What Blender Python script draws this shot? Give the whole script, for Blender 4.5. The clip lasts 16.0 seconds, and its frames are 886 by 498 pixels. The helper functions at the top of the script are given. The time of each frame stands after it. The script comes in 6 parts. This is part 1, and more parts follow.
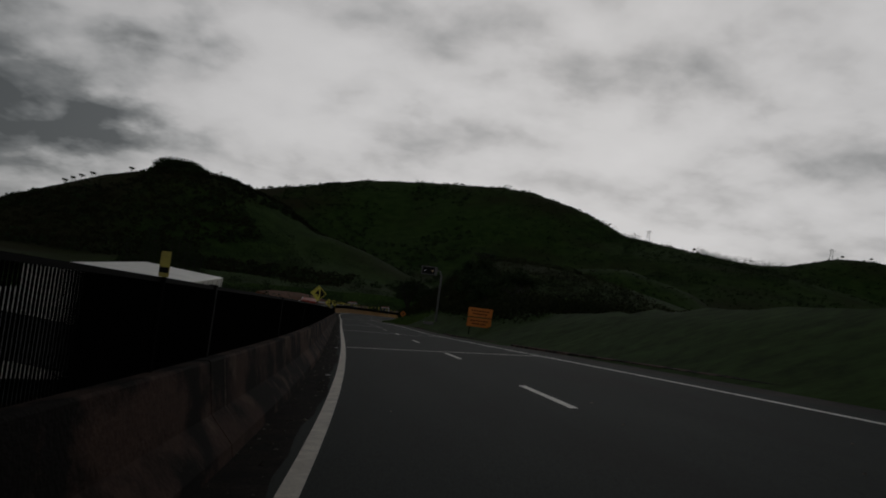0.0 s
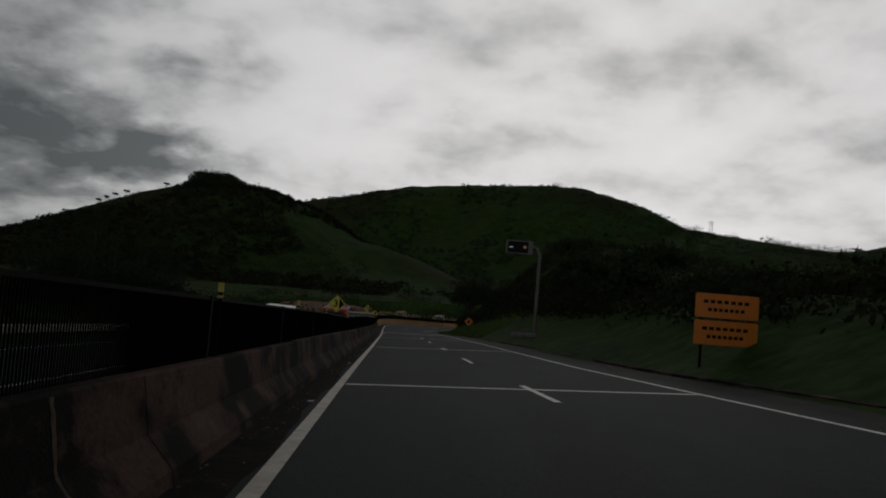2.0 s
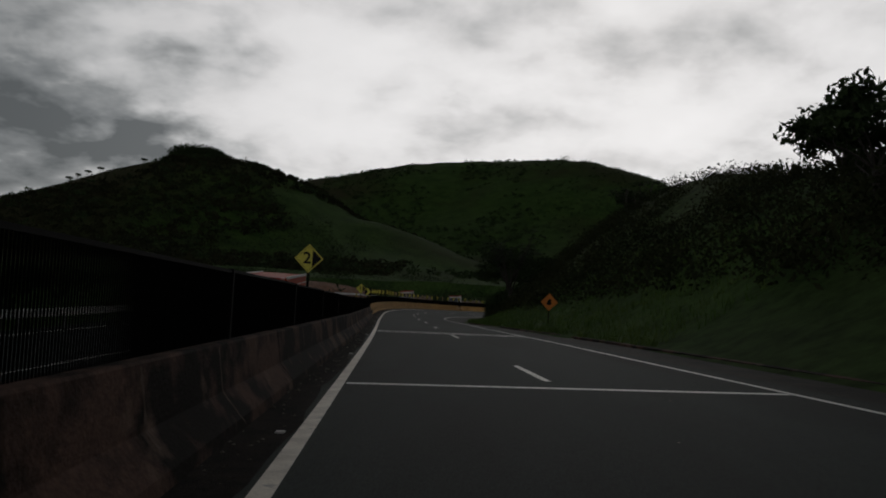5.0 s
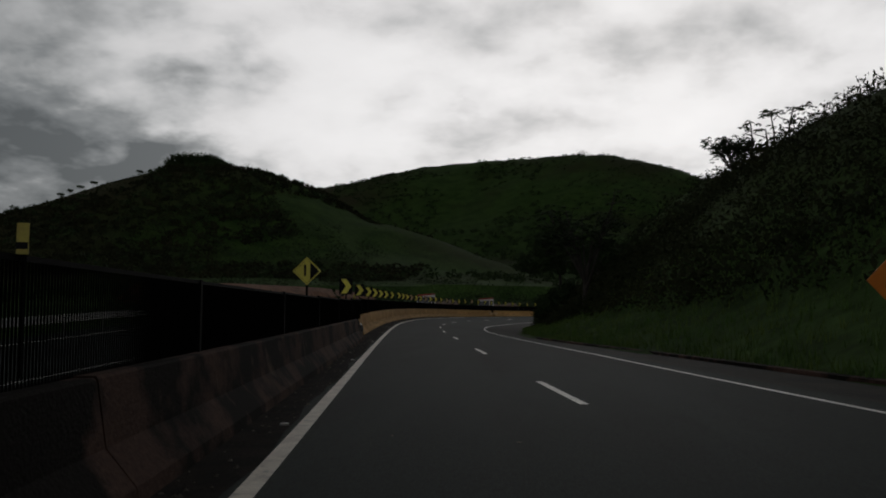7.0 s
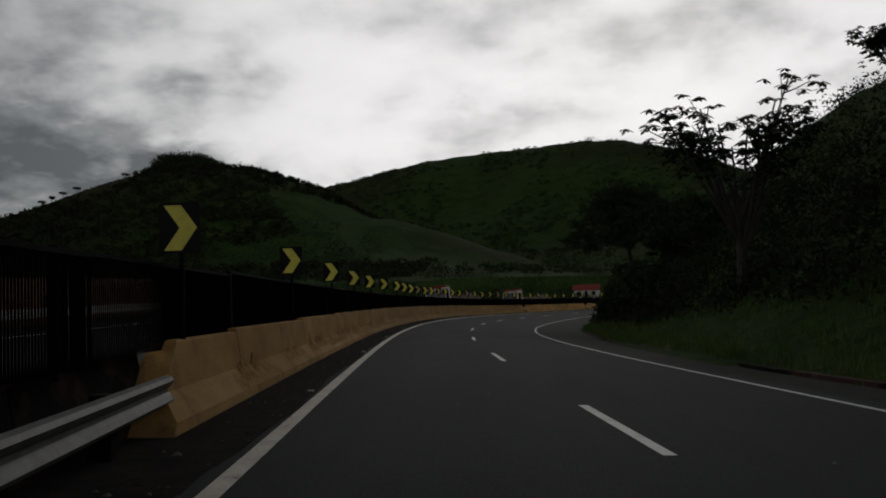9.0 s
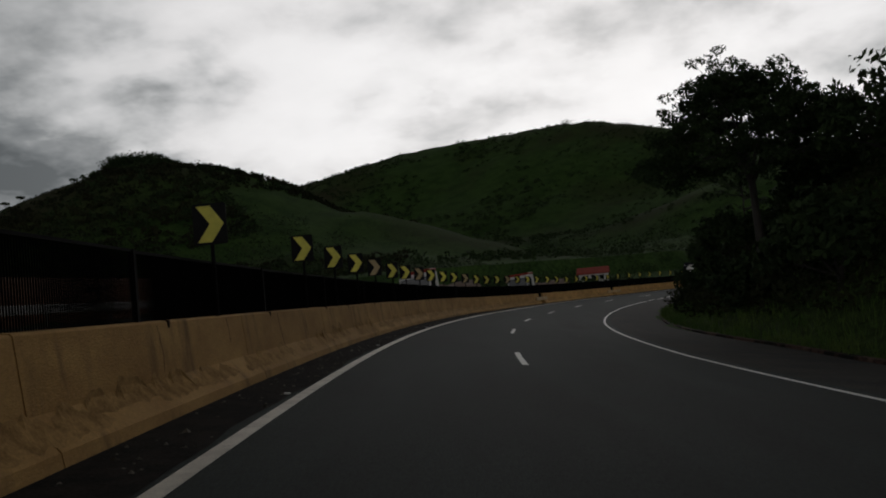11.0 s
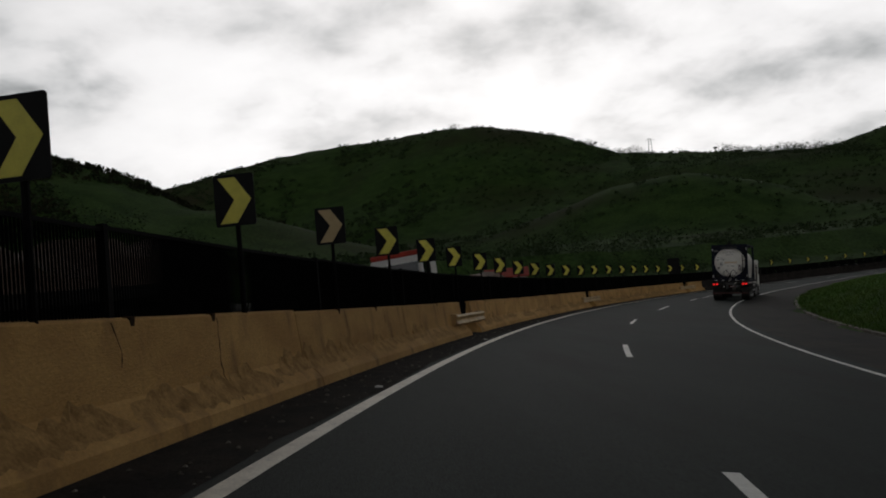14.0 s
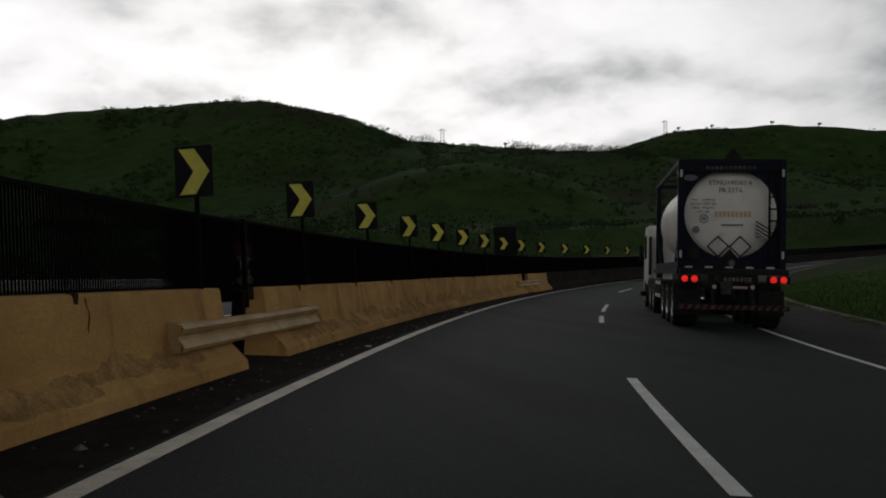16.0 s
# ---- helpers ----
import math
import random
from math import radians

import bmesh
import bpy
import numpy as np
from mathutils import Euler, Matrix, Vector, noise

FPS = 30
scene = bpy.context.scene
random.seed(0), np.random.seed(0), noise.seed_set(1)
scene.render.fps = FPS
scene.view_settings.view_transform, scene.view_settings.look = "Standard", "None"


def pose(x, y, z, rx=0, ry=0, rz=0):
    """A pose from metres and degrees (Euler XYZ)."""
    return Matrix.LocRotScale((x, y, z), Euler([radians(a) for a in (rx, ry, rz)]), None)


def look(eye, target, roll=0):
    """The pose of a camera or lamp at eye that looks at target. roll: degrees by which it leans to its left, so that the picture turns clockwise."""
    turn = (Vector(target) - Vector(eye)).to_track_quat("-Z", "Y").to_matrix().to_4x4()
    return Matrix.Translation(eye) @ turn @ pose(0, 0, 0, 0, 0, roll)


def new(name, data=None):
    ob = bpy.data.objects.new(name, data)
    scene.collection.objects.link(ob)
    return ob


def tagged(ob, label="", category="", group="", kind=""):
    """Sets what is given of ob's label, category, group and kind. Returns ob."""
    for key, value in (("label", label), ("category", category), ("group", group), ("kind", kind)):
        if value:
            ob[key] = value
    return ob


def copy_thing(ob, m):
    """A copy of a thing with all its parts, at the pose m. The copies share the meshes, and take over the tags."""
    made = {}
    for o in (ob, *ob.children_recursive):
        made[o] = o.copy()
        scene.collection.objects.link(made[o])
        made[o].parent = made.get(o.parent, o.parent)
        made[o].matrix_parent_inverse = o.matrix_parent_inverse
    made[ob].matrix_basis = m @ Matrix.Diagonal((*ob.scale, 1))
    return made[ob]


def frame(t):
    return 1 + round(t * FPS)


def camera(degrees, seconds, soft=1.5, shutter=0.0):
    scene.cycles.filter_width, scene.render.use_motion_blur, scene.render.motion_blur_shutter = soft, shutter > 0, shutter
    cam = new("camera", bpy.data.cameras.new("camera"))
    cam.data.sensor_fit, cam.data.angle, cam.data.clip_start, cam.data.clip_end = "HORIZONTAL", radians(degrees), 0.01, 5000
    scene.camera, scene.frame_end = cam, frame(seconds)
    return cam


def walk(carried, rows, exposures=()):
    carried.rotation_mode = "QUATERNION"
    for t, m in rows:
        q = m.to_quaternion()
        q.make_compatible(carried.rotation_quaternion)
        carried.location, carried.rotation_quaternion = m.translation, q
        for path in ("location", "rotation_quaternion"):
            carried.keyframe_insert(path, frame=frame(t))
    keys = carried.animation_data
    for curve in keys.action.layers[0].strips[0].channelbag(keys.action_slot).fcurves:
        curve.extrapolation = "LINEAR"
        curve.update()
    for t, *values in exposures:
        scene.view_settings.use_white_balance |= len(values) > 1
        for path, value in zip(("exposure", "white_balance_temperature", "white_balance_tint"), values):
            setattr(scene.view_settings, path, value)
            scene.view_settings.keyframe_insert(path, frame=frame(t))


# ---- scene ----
cam = camera(57.4, 16.0, soft=1.9)
walk(cam, [
    (0, pose(-0.13, 2.60, 1.19, 93.50, -7.33, -1.93)),
    (0.5, pose(-0.44, 12.79, 0.89, 94.07, -7.85, -1.38)),
    (1, pose(-0.98, 22.89, 0.59, 93.74, -8.10, -0.78)),
    (1.5, pose(-1.68, 32.92, 0.29, 93.29, -7.05, -0.08)),
    (2, pose(-2.57, 43.31, -0.05, 93.67, -4.49, 1.64)),
    (2.5, pose(-3.49, 53.34, -0.37, 93.71, -2.77, 1.92)),
    (3, pose(-4.46, 62.39, -0.67, 93.77, -5.08, 1.41)),
    (3.5, pose(-5.23, 70.70, -0.94, 93.80, -3.88, 1.83)),
    (4, pose(-5.95, 78.87, -1.19, 93.29, -3.53, 1.77)),
    (6.5, pose(-9.81, 125.05, -2.57, 92.26, -2.40, 2.37)),
    (7, pose(-10.52, 133.68, -2.82, 92.89, -0.66, 2.98)),
    (7.5, pose(-11.17, 141.67, -3.04, 92.95, -1.99, 2.58)),
    (8, pose(-11.88, 149.62, -3.26, 92.91, 0.79, 3.52)),
    (8.5, pose(-12.60, 157.77, -3.48, 92.90, 1.04, 3.55)),
    (9, pose(-13.32, 166.02, -3.70, 92.75, 1.82, 3.54)),
    (11.5, pose(-15.73, 207.86, -4.77, 92.38, 5.36, 1.98)),
    (12, pose(-15.73, 216.89, -4.99, 92.80, 5.16, 1.23)),
    (12.5, pose(-15.59, 225.99, -5.18, 92.60, 6.74, 0.27)),
    (13, pose(-15.16, 235.39, -5.38, 92.10, 5.43, -2.78)),
    (13.5, pose(-14.04, 244.98, -5.63, 91.05, 4.85, -4.97)),
    (14, pose(-12.37, 254.92, -5.90, 92.60, 5.13, -5.98)),
    (14.5, pose(-10.01, 265.21, -6.16, 92.52, 6.26, -7.57)),
    (15, pose(-7.02, 275.54, -6.41, 91.69, 4.65, -12.65)),
    (15.5, pose(-3.22, 285.69, -6.66, 90.45, 1.27, -17.98)),
    (16, pose(1.07, 295.34, -6.89, 90.86, 2.59, -21.01)),
], exposures=[(0, -0.78), (0.5, -0.62), (2, -0.5), (4, -0.35), (6.5, -0.2), (7.5, -0.19), (9, -0.17), (11.5, -0.05), (12.5, 0.05), (13.5, -0.02), (14, 0.05), (14.5, -0.12), (15, -0.12), (15.5, 0.06), (16, 0.08)])

# ---------------------------------------------------------------- sky and light
SUN_AZ, SUN_EL = radians(11), radians(24)       # bright part of the overcast, ahead and to the right
world = bpy.data.worlds.new("overcast_sky")
scene.world = world
world.use_nodes = True
wt = world.node_tree
wt.nodes.clear()


def wnode(kind, **kw):
    n = wt.nodes.new(kind)
    for key, value in kw.items():
        n.inputs[key].default_value = value
    return n


def wmath(op, a, b=None, c=None):
    n = wt.nodes.new("ShaderNodeMath")
    n.operation = op
    for k, v in enumerate((a, b, c)):
        if v is None:
            continue
        if isinstance(v, (int, float)):
            n.inputs[k].default_value = v
        else:
            wt.links.new(v, n.inputs[k])
    return n.outputs[0]


def wramp(src, stops):
    n = wt.nodes.new("ShaderNodeValToRGB")
    while len(n.color_ramp.elements) < len(stops):
        n.color_ramp.elements.new(0.5)
    for e, (p, c) in zip(n.color_ramp.elements, stops):
        e.position = p
        e.color = (*c, 1) if isinstance(c, tuple) else (c, c, c, 1)
    wt.links.new(src, n.inputs[0])
    return n.outputs[0]


tc = wt.nodes.new("ShaderNodeTexCoord")
sep = wt.nodes.new("ShaderNodeSeparateXYZ")
wt.links.new(tc.outputs["Generated"], sep.inputs[0])
# the cloud deck lies flat overhead, so that its billows close up towards the horizon
lift = wmath("ADD", wmath("MAXIMUM", sep.outputs[2], 0.0), 0.36)
flat = wt.nodes.new("ShaderNodeCombineXYZ")
wt.links.new(wmath("DIVIDE", sep.outputs[0], lift), flat.inputs[0])
wt.links.new(wmath("DIVIDE", sep.outputs[1], lift), flat.inputs[1])


def cloud_noise(scale, detail, rough, shift, warp=None, amount=0.0):
    m = wt.nodes.new("ShaderNodeMapping")
    m.inputs["Location"].default_value = shift
    wt.links.new(flat.outputs[0], m.inputs[0])
    src = m.outputs[0]
    if warp:
        k = wt.nodes.new("ShaderNodeVectorMath")
        k.operation = "MULTIPLY_ADD"
        wt.links.new(warp, k.inputs[0])
        k.inputs[1].default_value = (amount, amount, amount)
        wt.links.new(src, k.inputs[2])
        src = k.outputs[0]
    n = wnode("ShaderNodeTexNoise", Scale=scale, Detail=detail, Roughness=rough)
    wt.links.new(src, n.inputs["Vector"])
    return n


curl = cloud_noise(3.6, 3, 0.5, (7.3, 2.2, 0.0)).outputs["Color"]
big = cloud_noise(1.5, 2, 0.45, (3.1, 1.7, 0.4), curl, 0.06).outputs["Fac"]
mid = cloud_noise(3.7, 5, 0.50, (0.4, 5.2, 1), curl, 0.07).outputs["Fac"]
mid_sunward = cloud_noise(3.7, 5, 0.50, (0.414, 5.29, 1), curl, 0.07).outputs["Fac"]
fine = cloud_noise(11.0, 4, 0.55, (2.0, 0.6, 2), curl, 0.04).outputs["Fac"]
relief = wmath("MULTIPLY", wmath("SUBTRACT", mid, mid_sunward), 0.40)
body = wmath("ADD", wmath("MULTIPLY", big, 0.46), wmath("ADD", wmath("MULTIPLY", mid, 0.45), wmath("MULTIPLY", fine, 0.09)))
body = wmath("ADD", wmath("MULTIPLY_ADD", body, 0.55, 0.215), relief)

# the single clouds that stand out: bearing to the right of north, height, half-width, flattening (degrees), weight (- thicker, + thinner)
CLOUDS = [(-26.0, 16.2, 6.5, 1.6, -0.15), (-20.0, 15.1, 4.0, 1.7, -0.10), (-16.6, 14.8, 3.0, 2.0, -0.06), (-28.5, 8.0, 7.2, 2.1, -0.30), (-23.0, 8.3, 4.0, 2.0, -0.24), (-20.2, 7.0, 2.0, 1.6, 0.10), (-30.5, 4.2, 6.0, 2.8, -0.05), (-36.0, 8.5, 7.0, 2.0, -0.22), (-19.5, 9.6, 3.0, 1.8, -0.10),
          (-31.0, 12.0, 6.0, 1.8, -0.12), (-9.9, 11.8, 4.5, 1.6, 0.05), (-13.0, 9.0, 4.0, 1.8, -0.05), (-1.4, 12.7, 1.4, 1.5, -0.08), (9.6, 17.1, 2.0, 1.2, -0.03), (3.8, 14.0, 6.0, 1.8, 0.05), (18.5, 18.2, 6.0, 1.8, -0.06),
          (23.5, 14.2, 4.0, 1.8, -0.05), (11.7, 13.0, 7.0, 1.7, 0.06), (20.7, 14.6, 1.8, 1.6, -0.06), (32.3, 11.5, 7.0, 2.0, -0.08), (41.0, 16.0, 7.0, 2.4, -0.06), (-9.7, 10.6, 2.2, 1.6, -0.05), (-5.0, 18.8, 7.0, 2.2, -0.04)]
ragged = wt.nodes.new("ShaderNodeVectorMath")
ragged.operation = "MULTIPLY_ADD"
wt.links.new(cloud_noise(5.4, 5, 0.58, (1.3, 4.4, 0.7)).outputs["Color"], ragged.inputs[0])
ragged.inputs[1].default_value = (0.10, 0.10, 0.10)
shifted = wt.nodes.new("ShaderNodeVectorMath")
shifted.operation = "ADD"
wt.links.new(tc.outputs["Generated"], shifted.inputs[0])
shifted.inputs[1].default_value = (-0.05, -0.05, -0.05)
wt.links.new(shifted.outputs[0], ragged.inputs[2])
billow = wmath("MULTIPLY_ADD", cloud_noise(7.0, 4, 0.5, (5.1, 0.9, 1.4), curl, 0.06).outputs["Fac"], 3.0, -0.5)
for az, el, wide, squash, weight in CLOUDS:
    az, el = radians(az), radians(el)
    ahead_ = Vector((math.sin(az) * math.cos(el), math.cos(az) * math.cos(el), math.sin(el)))
    side_ = Vector((math.cos(az), -math.sin(az), 0))
    over_ = side_.cross(ahead_)
    terms = []
    for axis, scale_ in ((side_, 1.0 / radians(wide)), (over_, squash / radians(wide))):
        n = wt.nodes.new("ShaderNodeVectorMath")
        n.operation = "DOT_PRODUCT"
        wt.links.new(ragged.outputs[0], n.inputs[0])
        n.inputs[1].default_value = axis * scale_
        terms.append(wmath("MULTIPLY", n.outputs["Value"], n.outputs["Value"]))
    n = wt.nodes.new("ShaderNodeVectorMath")
    n.operation = "DOT_PRODUCT"
    wt.links.new(ragged.outputs[0], n.inputs[0])
    n.inputs[1].default_value = ahead_
    near_ = wmath("GREATER_THAN", n.outputs["Value"], 0.5)
    fall = wmath("POWER", 2.718, wmath("MULTIPLY", wmath("ADD", terms[0], terms[1]), -1.2))
    body = wmath("MULTIPLY_ADD", wmath("MULTIPLY", wmath("MULTIPLY", fall, near_), billow), weight, body)
shade = wramp(body, [(0.10, 0.20), (0.30, 0.42), (0.41, 0.74), (0.48, 0.91), (0.56, 1.0), (0.68, 1.05)])
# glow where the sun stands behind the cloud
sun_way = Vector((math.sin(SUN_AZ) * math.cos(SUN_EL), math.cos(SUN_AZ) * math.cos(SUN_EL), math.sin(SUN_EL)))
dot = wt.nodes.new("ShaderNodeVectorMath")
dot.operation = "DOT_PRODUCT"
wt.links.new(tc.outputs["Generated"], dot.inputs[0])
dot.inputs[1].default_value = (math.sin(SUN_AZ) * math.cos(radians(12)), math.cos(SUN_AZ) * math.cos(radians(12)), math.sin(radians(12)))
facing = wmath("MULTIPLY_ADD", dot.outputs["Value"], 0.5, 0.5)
# sky behind the camera brightened as well, to light signs and tail ends
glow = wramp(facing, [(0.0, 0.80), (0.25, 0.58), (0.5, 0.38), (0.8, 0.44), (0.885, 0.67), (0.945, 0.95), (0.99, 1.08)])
# overhead sky, out of view, dimmed so the ground stays dark
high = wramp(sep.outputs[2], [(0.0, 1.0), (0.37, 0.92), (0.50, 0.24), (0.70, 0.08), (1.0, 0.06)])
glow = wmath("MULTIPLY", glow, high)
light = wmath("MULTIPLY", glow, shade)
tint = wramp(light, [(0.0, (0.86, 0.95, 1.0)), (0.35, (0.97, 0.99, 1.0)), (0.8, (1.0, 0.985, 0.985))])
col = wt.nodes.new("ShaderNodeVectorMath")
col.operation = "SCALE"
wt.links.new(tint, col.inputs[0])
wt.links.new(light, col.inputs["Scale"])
sky = wt.nodes.new("ShaderNodeTexSky")
sky.sky_type, sky.sun_disc, sky.sun_elevation, sky.sun_rotation = "NISHITA", False, SUN_EL, SUN_AZ
blue = wt.nodes.new("ShaderNodeBackground")
blue.inputs["Strength"].default_value = 0.03
wt.links.new(sky.outputs[0], blue.inputs[0])
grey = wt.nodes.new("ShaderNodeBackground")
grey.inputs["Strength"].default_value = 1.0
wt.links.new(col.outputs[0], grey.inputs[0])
mix = wt.nodes.new("ShaderNodeMixShader")
mix.inputs[0].default_value = 0.95
wt.links.new(blue.outputs[0], mix.inputs[1])
wt.links.new(grey.outputs[0], mix.inputs[2])
wo = wt.nodes.new("ShaderNodeOutputWorld")
wt.links.new(mix.outputs[0], wo.inputs[0])

sun_lamp = bpy.data.lights.new("sun", "SUN")
sun_lamp.energy, sun_lamp.angle, sun_lamp.color = 0.22, radians(25), (1.0, 0.97, 0.93)
sun = new("sun", sun_lamp)
sun.matrix_world = look((0, 0, 60), Vector((0, 0, 60)) - sun_way)

# ---------------------------------------------------------------- materials


def material(name, base, rough=0.7, metal=0.0, other=None, scale=2.0, mixing=(0.4, 0.6), fine=0.0, fine_scale=60.0,
             bump=0.0, bump_scale=80.0, stretch=(1, 1, 1), third=None, third_scale=0.3, third_mix=(0.5, 0.7), third_stretch=None, spec=0.5, per_object=0.0):
    """Base colour broken up by a second colour in patches, a third one in larger patches, fine grain and bump."""
    m = bpy.data.materials.new(name)
    m.use_nodes = True
    t = m.node_tree
    b = t.nodes["Principled BSDF"]
    b.inputs["Roughness"].default_value, b.inputs["Metallic"].default_value = rough, metal
    b.inputs["Specular IOR Level"].default_value = spec
    co = t.nodes.new("ShaderNodeTexCoord")
    mp = t.nodes.new("ShaderNodeMapping")
    mp.inputs["Scale"].default_value = stretch
    t.links.new(co.outputs["Object"], mp.inputs[0])

    def noise_of(s, detail=6, rgh=0.6, way=None):
        n = t.nodes.new("ShaderNodeTexNoise")
        n.inputs["Scale"].default_value, n.inputs["Detail"].default_value, n.inputs["Roughness"].default_value = s, detail, rgh
        if way:
            own = t.nodes.new("ShaderNodeMapping")
            own.inputs["Scale"].default_value = way
            t.links.new(co.outputs["Object"], own.inputs[0])
        t.links.new((own if way else mp).outputs[0], n.inputs["Vector"])
        return n.outputs["Fac"]

    def ramp_of(src, lo, hi):
        r = t.nodes.new("ShaderNodeMapRange")
        r.inputs["From Min"].default_value, r.inputs["From Max"].default_value = lo, hi
        t.links.new(src, r.inputs["Value"])
        return r.outputs[0]

    def blend(fac, a, c, mode="MIX"):
        x = t.nodes.new("ShaderNodeMix")
        x.data_type, x.blend_type = "RGBA", mode
        if isinstance(fac, float):
            x.inputs["Factor"].default_value = fac
        else:
            t.links.new(fac, x.inputs["Factor"])
        for key, v in (("A", a), ("B", c)):
            s = [q for q in x.inputs if q.name == key and q.type == "RGBA"][0]
            if isinstance(v, tuple):
                s.default_value = (*v, 1)
            else:
                t.links.new(v, s)
        return [q for q in x.outputs if q.type == "RGBA"][0]

    c = base
    if other:
        c = blend(ramp_of(noise_of(scale), *mixing), c, other)
    if third:
        c = blend(ramp_of(noise_of(third_scale, 5, 0.55, third_stretch), *third_mix), c, third)
    if fine:
        g = ramp_of(noise_of(fine_scale, 3, 0.7), 0.3, 0.7)
        k = t.nodes.new("ShaderNodeMapRange")
        k.inputs["To Min"].default_value, k.inputs["To Max"].default_value = 1 - fine, 1 + fine
        t.links.new(g, k.inputs["Value"])
        v = t.nodes.new("ShaderNodeVectorMath")
        v.operation = "SCALE"
        if isinstance(c, tuple):
            v.inputs[0].default_value = c
        else:
            t.links.new(c, v.inputs[0])
        t.links.new(k.outputs[0], v.inputs["Scale"])
        c = v.outputs[0]
    if per_object:
        oi = t.nodes.new("ShaderNodeObjectInfo")
        k = t.nodes.new("ShaderNodeMapRange")
        k.inputs["To Min"].default_value, k.inputs["To Max"].default_value = 1 - per_object, 1 + per_object
        t.links.new(oi.outputs["Random"], k.inputs["Value"])
        v = t.nodes.new("ShaderNodeVectorMath")
        v.operation = "SCALE"
        if isinstance(c, tuple):
            v.inputs[0].default_value = c
        else:
            t.links.new(c, v.inputs[0])
        t.links.new(k.outputs[0], v.inputs["Scale"])
        c = v.outputs[0]
    if isinstance(c, tuple):
        b.inputs["Base Color"].default_value = (*c, 1)
    else:
        t.links.new(c, b.inputs["Base Color"])
    if bump:
        bn = t.nodes.new("ShaderNodeBump")
        bn.inputs["Strength"].default_value, bn.inputs["Distance"].default_value = bump, 0.02
        t.links.new(noise_of(bump_scale, 4, 0.6), bn.inputs["Height"])
        t.links.new(bn.outputs[0], b.inputs["Normal"])
    return m


def glowing(name, colour, strength):
    m = bpy.data.materials.new(name)
    m.use_nodes = True
    b = m.node_tree.nodes["Principled BSDF"]
    b.inputs["Base Color"].default_value = (*colour, 1)
    b.inputs["Emission Color"].default_value = (*colour, 1)
    b.inputs["Emission Strength"].default_value = strength
    return m


ASPHALT = material("asphalt", (0.022, 0.030, 0.028), 0.85, other=(0.031, 0.040, 0.037), scale=0.35, fine=0.35, fine_scale=70, bump=0.5, bump_scale=110,
                   third=(0.021, 0.024, 0.023), third_scale=0.5, third_mix=(0.48, 0.68), spec=0.12, stretch=(1, 0.15, 1))
SHOULDER = material("shoulder_asphalt", (0.034, 0.034, 0.033), 0.85, other=(0.05, 0.046, 0.04), scale=0.8, fine=0.4, fine_scale=50, bump=0.6, bump_scale=90, spec=0.08)
PAINT = material("road_paint", (0.80, 0.73, 0.61), 0.6, other=(0.63, 0.56, 0.46), scale=3.0, fine=0.18, fine_scale=45, third=(0.30, 0.29, 0.27), third_scale=6, third_mix=(0.62, 0.75))
WHITE_PAINT = material("fresh_road_paint", (0.82, 0.81, 0.77), 0.6, other=(0.66, 0.65, 0.61), scale=3.0, fine=0.15, fine_scale=45)
OLD_CONCRETE = material("stained_concrete", (0.080, 0.047, 0.037), 0.9, other=(0.010, 0.008, 0.007), scale=0.9, mixing=(0.43, 0.53), stretch=(1, 0.7, 0.9), fine=0.3, fine_scale=22, bump=0.6,
                        bump_scale=35, third=(0.135, 0.092, 0.072), third_scale=1.7, third_mix=(0.60, 0.74), per_object=0.15, spec=0.06)
NEW_CONCRETE = material("ochre_concrete", (0.62, 0.365, 0.130), 0.88, other=(0.45, 0.245, 0.082), scale=1.2, mixing=(0.34, 0.68), stretch=(1, 0.6, 1.3), fine=0.12, fine_scale=26, bump=0.5, bump_scale=40,
                        third=(0.17, 0.095, 0.04), third_scale=2.4, third_mix=(0.55, 0.80), third_stretch=(1, 0.9, 0.22), per_object=0.09, spec=0.2)
GALV = material("galvanised_steel", (0.13, 0.13, 0.125), 0.6, 0.2, other=(0.09, 0.088, 0.08), scale=5, fine=0.1)
PALE_GALV = material("pale_galvanised_steel", (0.46, 0.46, 0.45), 0.6, 0.1, other=(0.34, 0.34, 0.33), scale=3, fine=0.1)
TAN_STEEL = material("dusty_painted_steel", (0.58, 0.40, 0.18), 0.6, 0.0, other=(0.44, 0.28, 0.115), scale=2.0, fine=0.06)
DARK_STEEL = material("dark_steel", (0.004, 0.004, 0.004), 0.9, 0.0, other=(0.007, 0.006, 0.006), scale=5, spec=0.1)
SIGN_BLACK = material("sign_black", (0.005, 0.005, 0.005), 0.6, other=(0.009, 0.009, 0.009), scale=4, spec=0.1)
SIGN_YELLOW = material("sign_yellow", (0.66, 0.585, 0.065), 0.5, other=(0.57, 0.50, 0.055), scale=5, fine=0.05, per_object=0.1)
MARKER_YELLOW = material("marker_yellow", (0.40, 0.34, 0.05), 0.6, other=(0.30, 0.25, 0.05), scale=9, fine=0.1)
SIGN_FADED = material("sign_faded", (0.42, 0.30, 0.14), 0.5, other=(0.36, 0.26, 0.12), scale=5, fine=0.05)
SIGN_ORANGE = material("sign_orange", (0.62, 0.19, 0.015), 0.5, other=(0.55, 0.16, 0.015), scale=3, fine=0.05)
GRASS = material("grassland", (0.028, 0.055, 0.015), 0.95, other=(0.046, 0.084, 0.021), scale=0.07, mixing=(0.38, 0.64), fine=0.45, fine_scale=1.1, bump=0.0,
                 third=(0.034, 0.043, 0.017), third_scale=0.008, third_mix=(0.50, 0.66), spec=0.02)
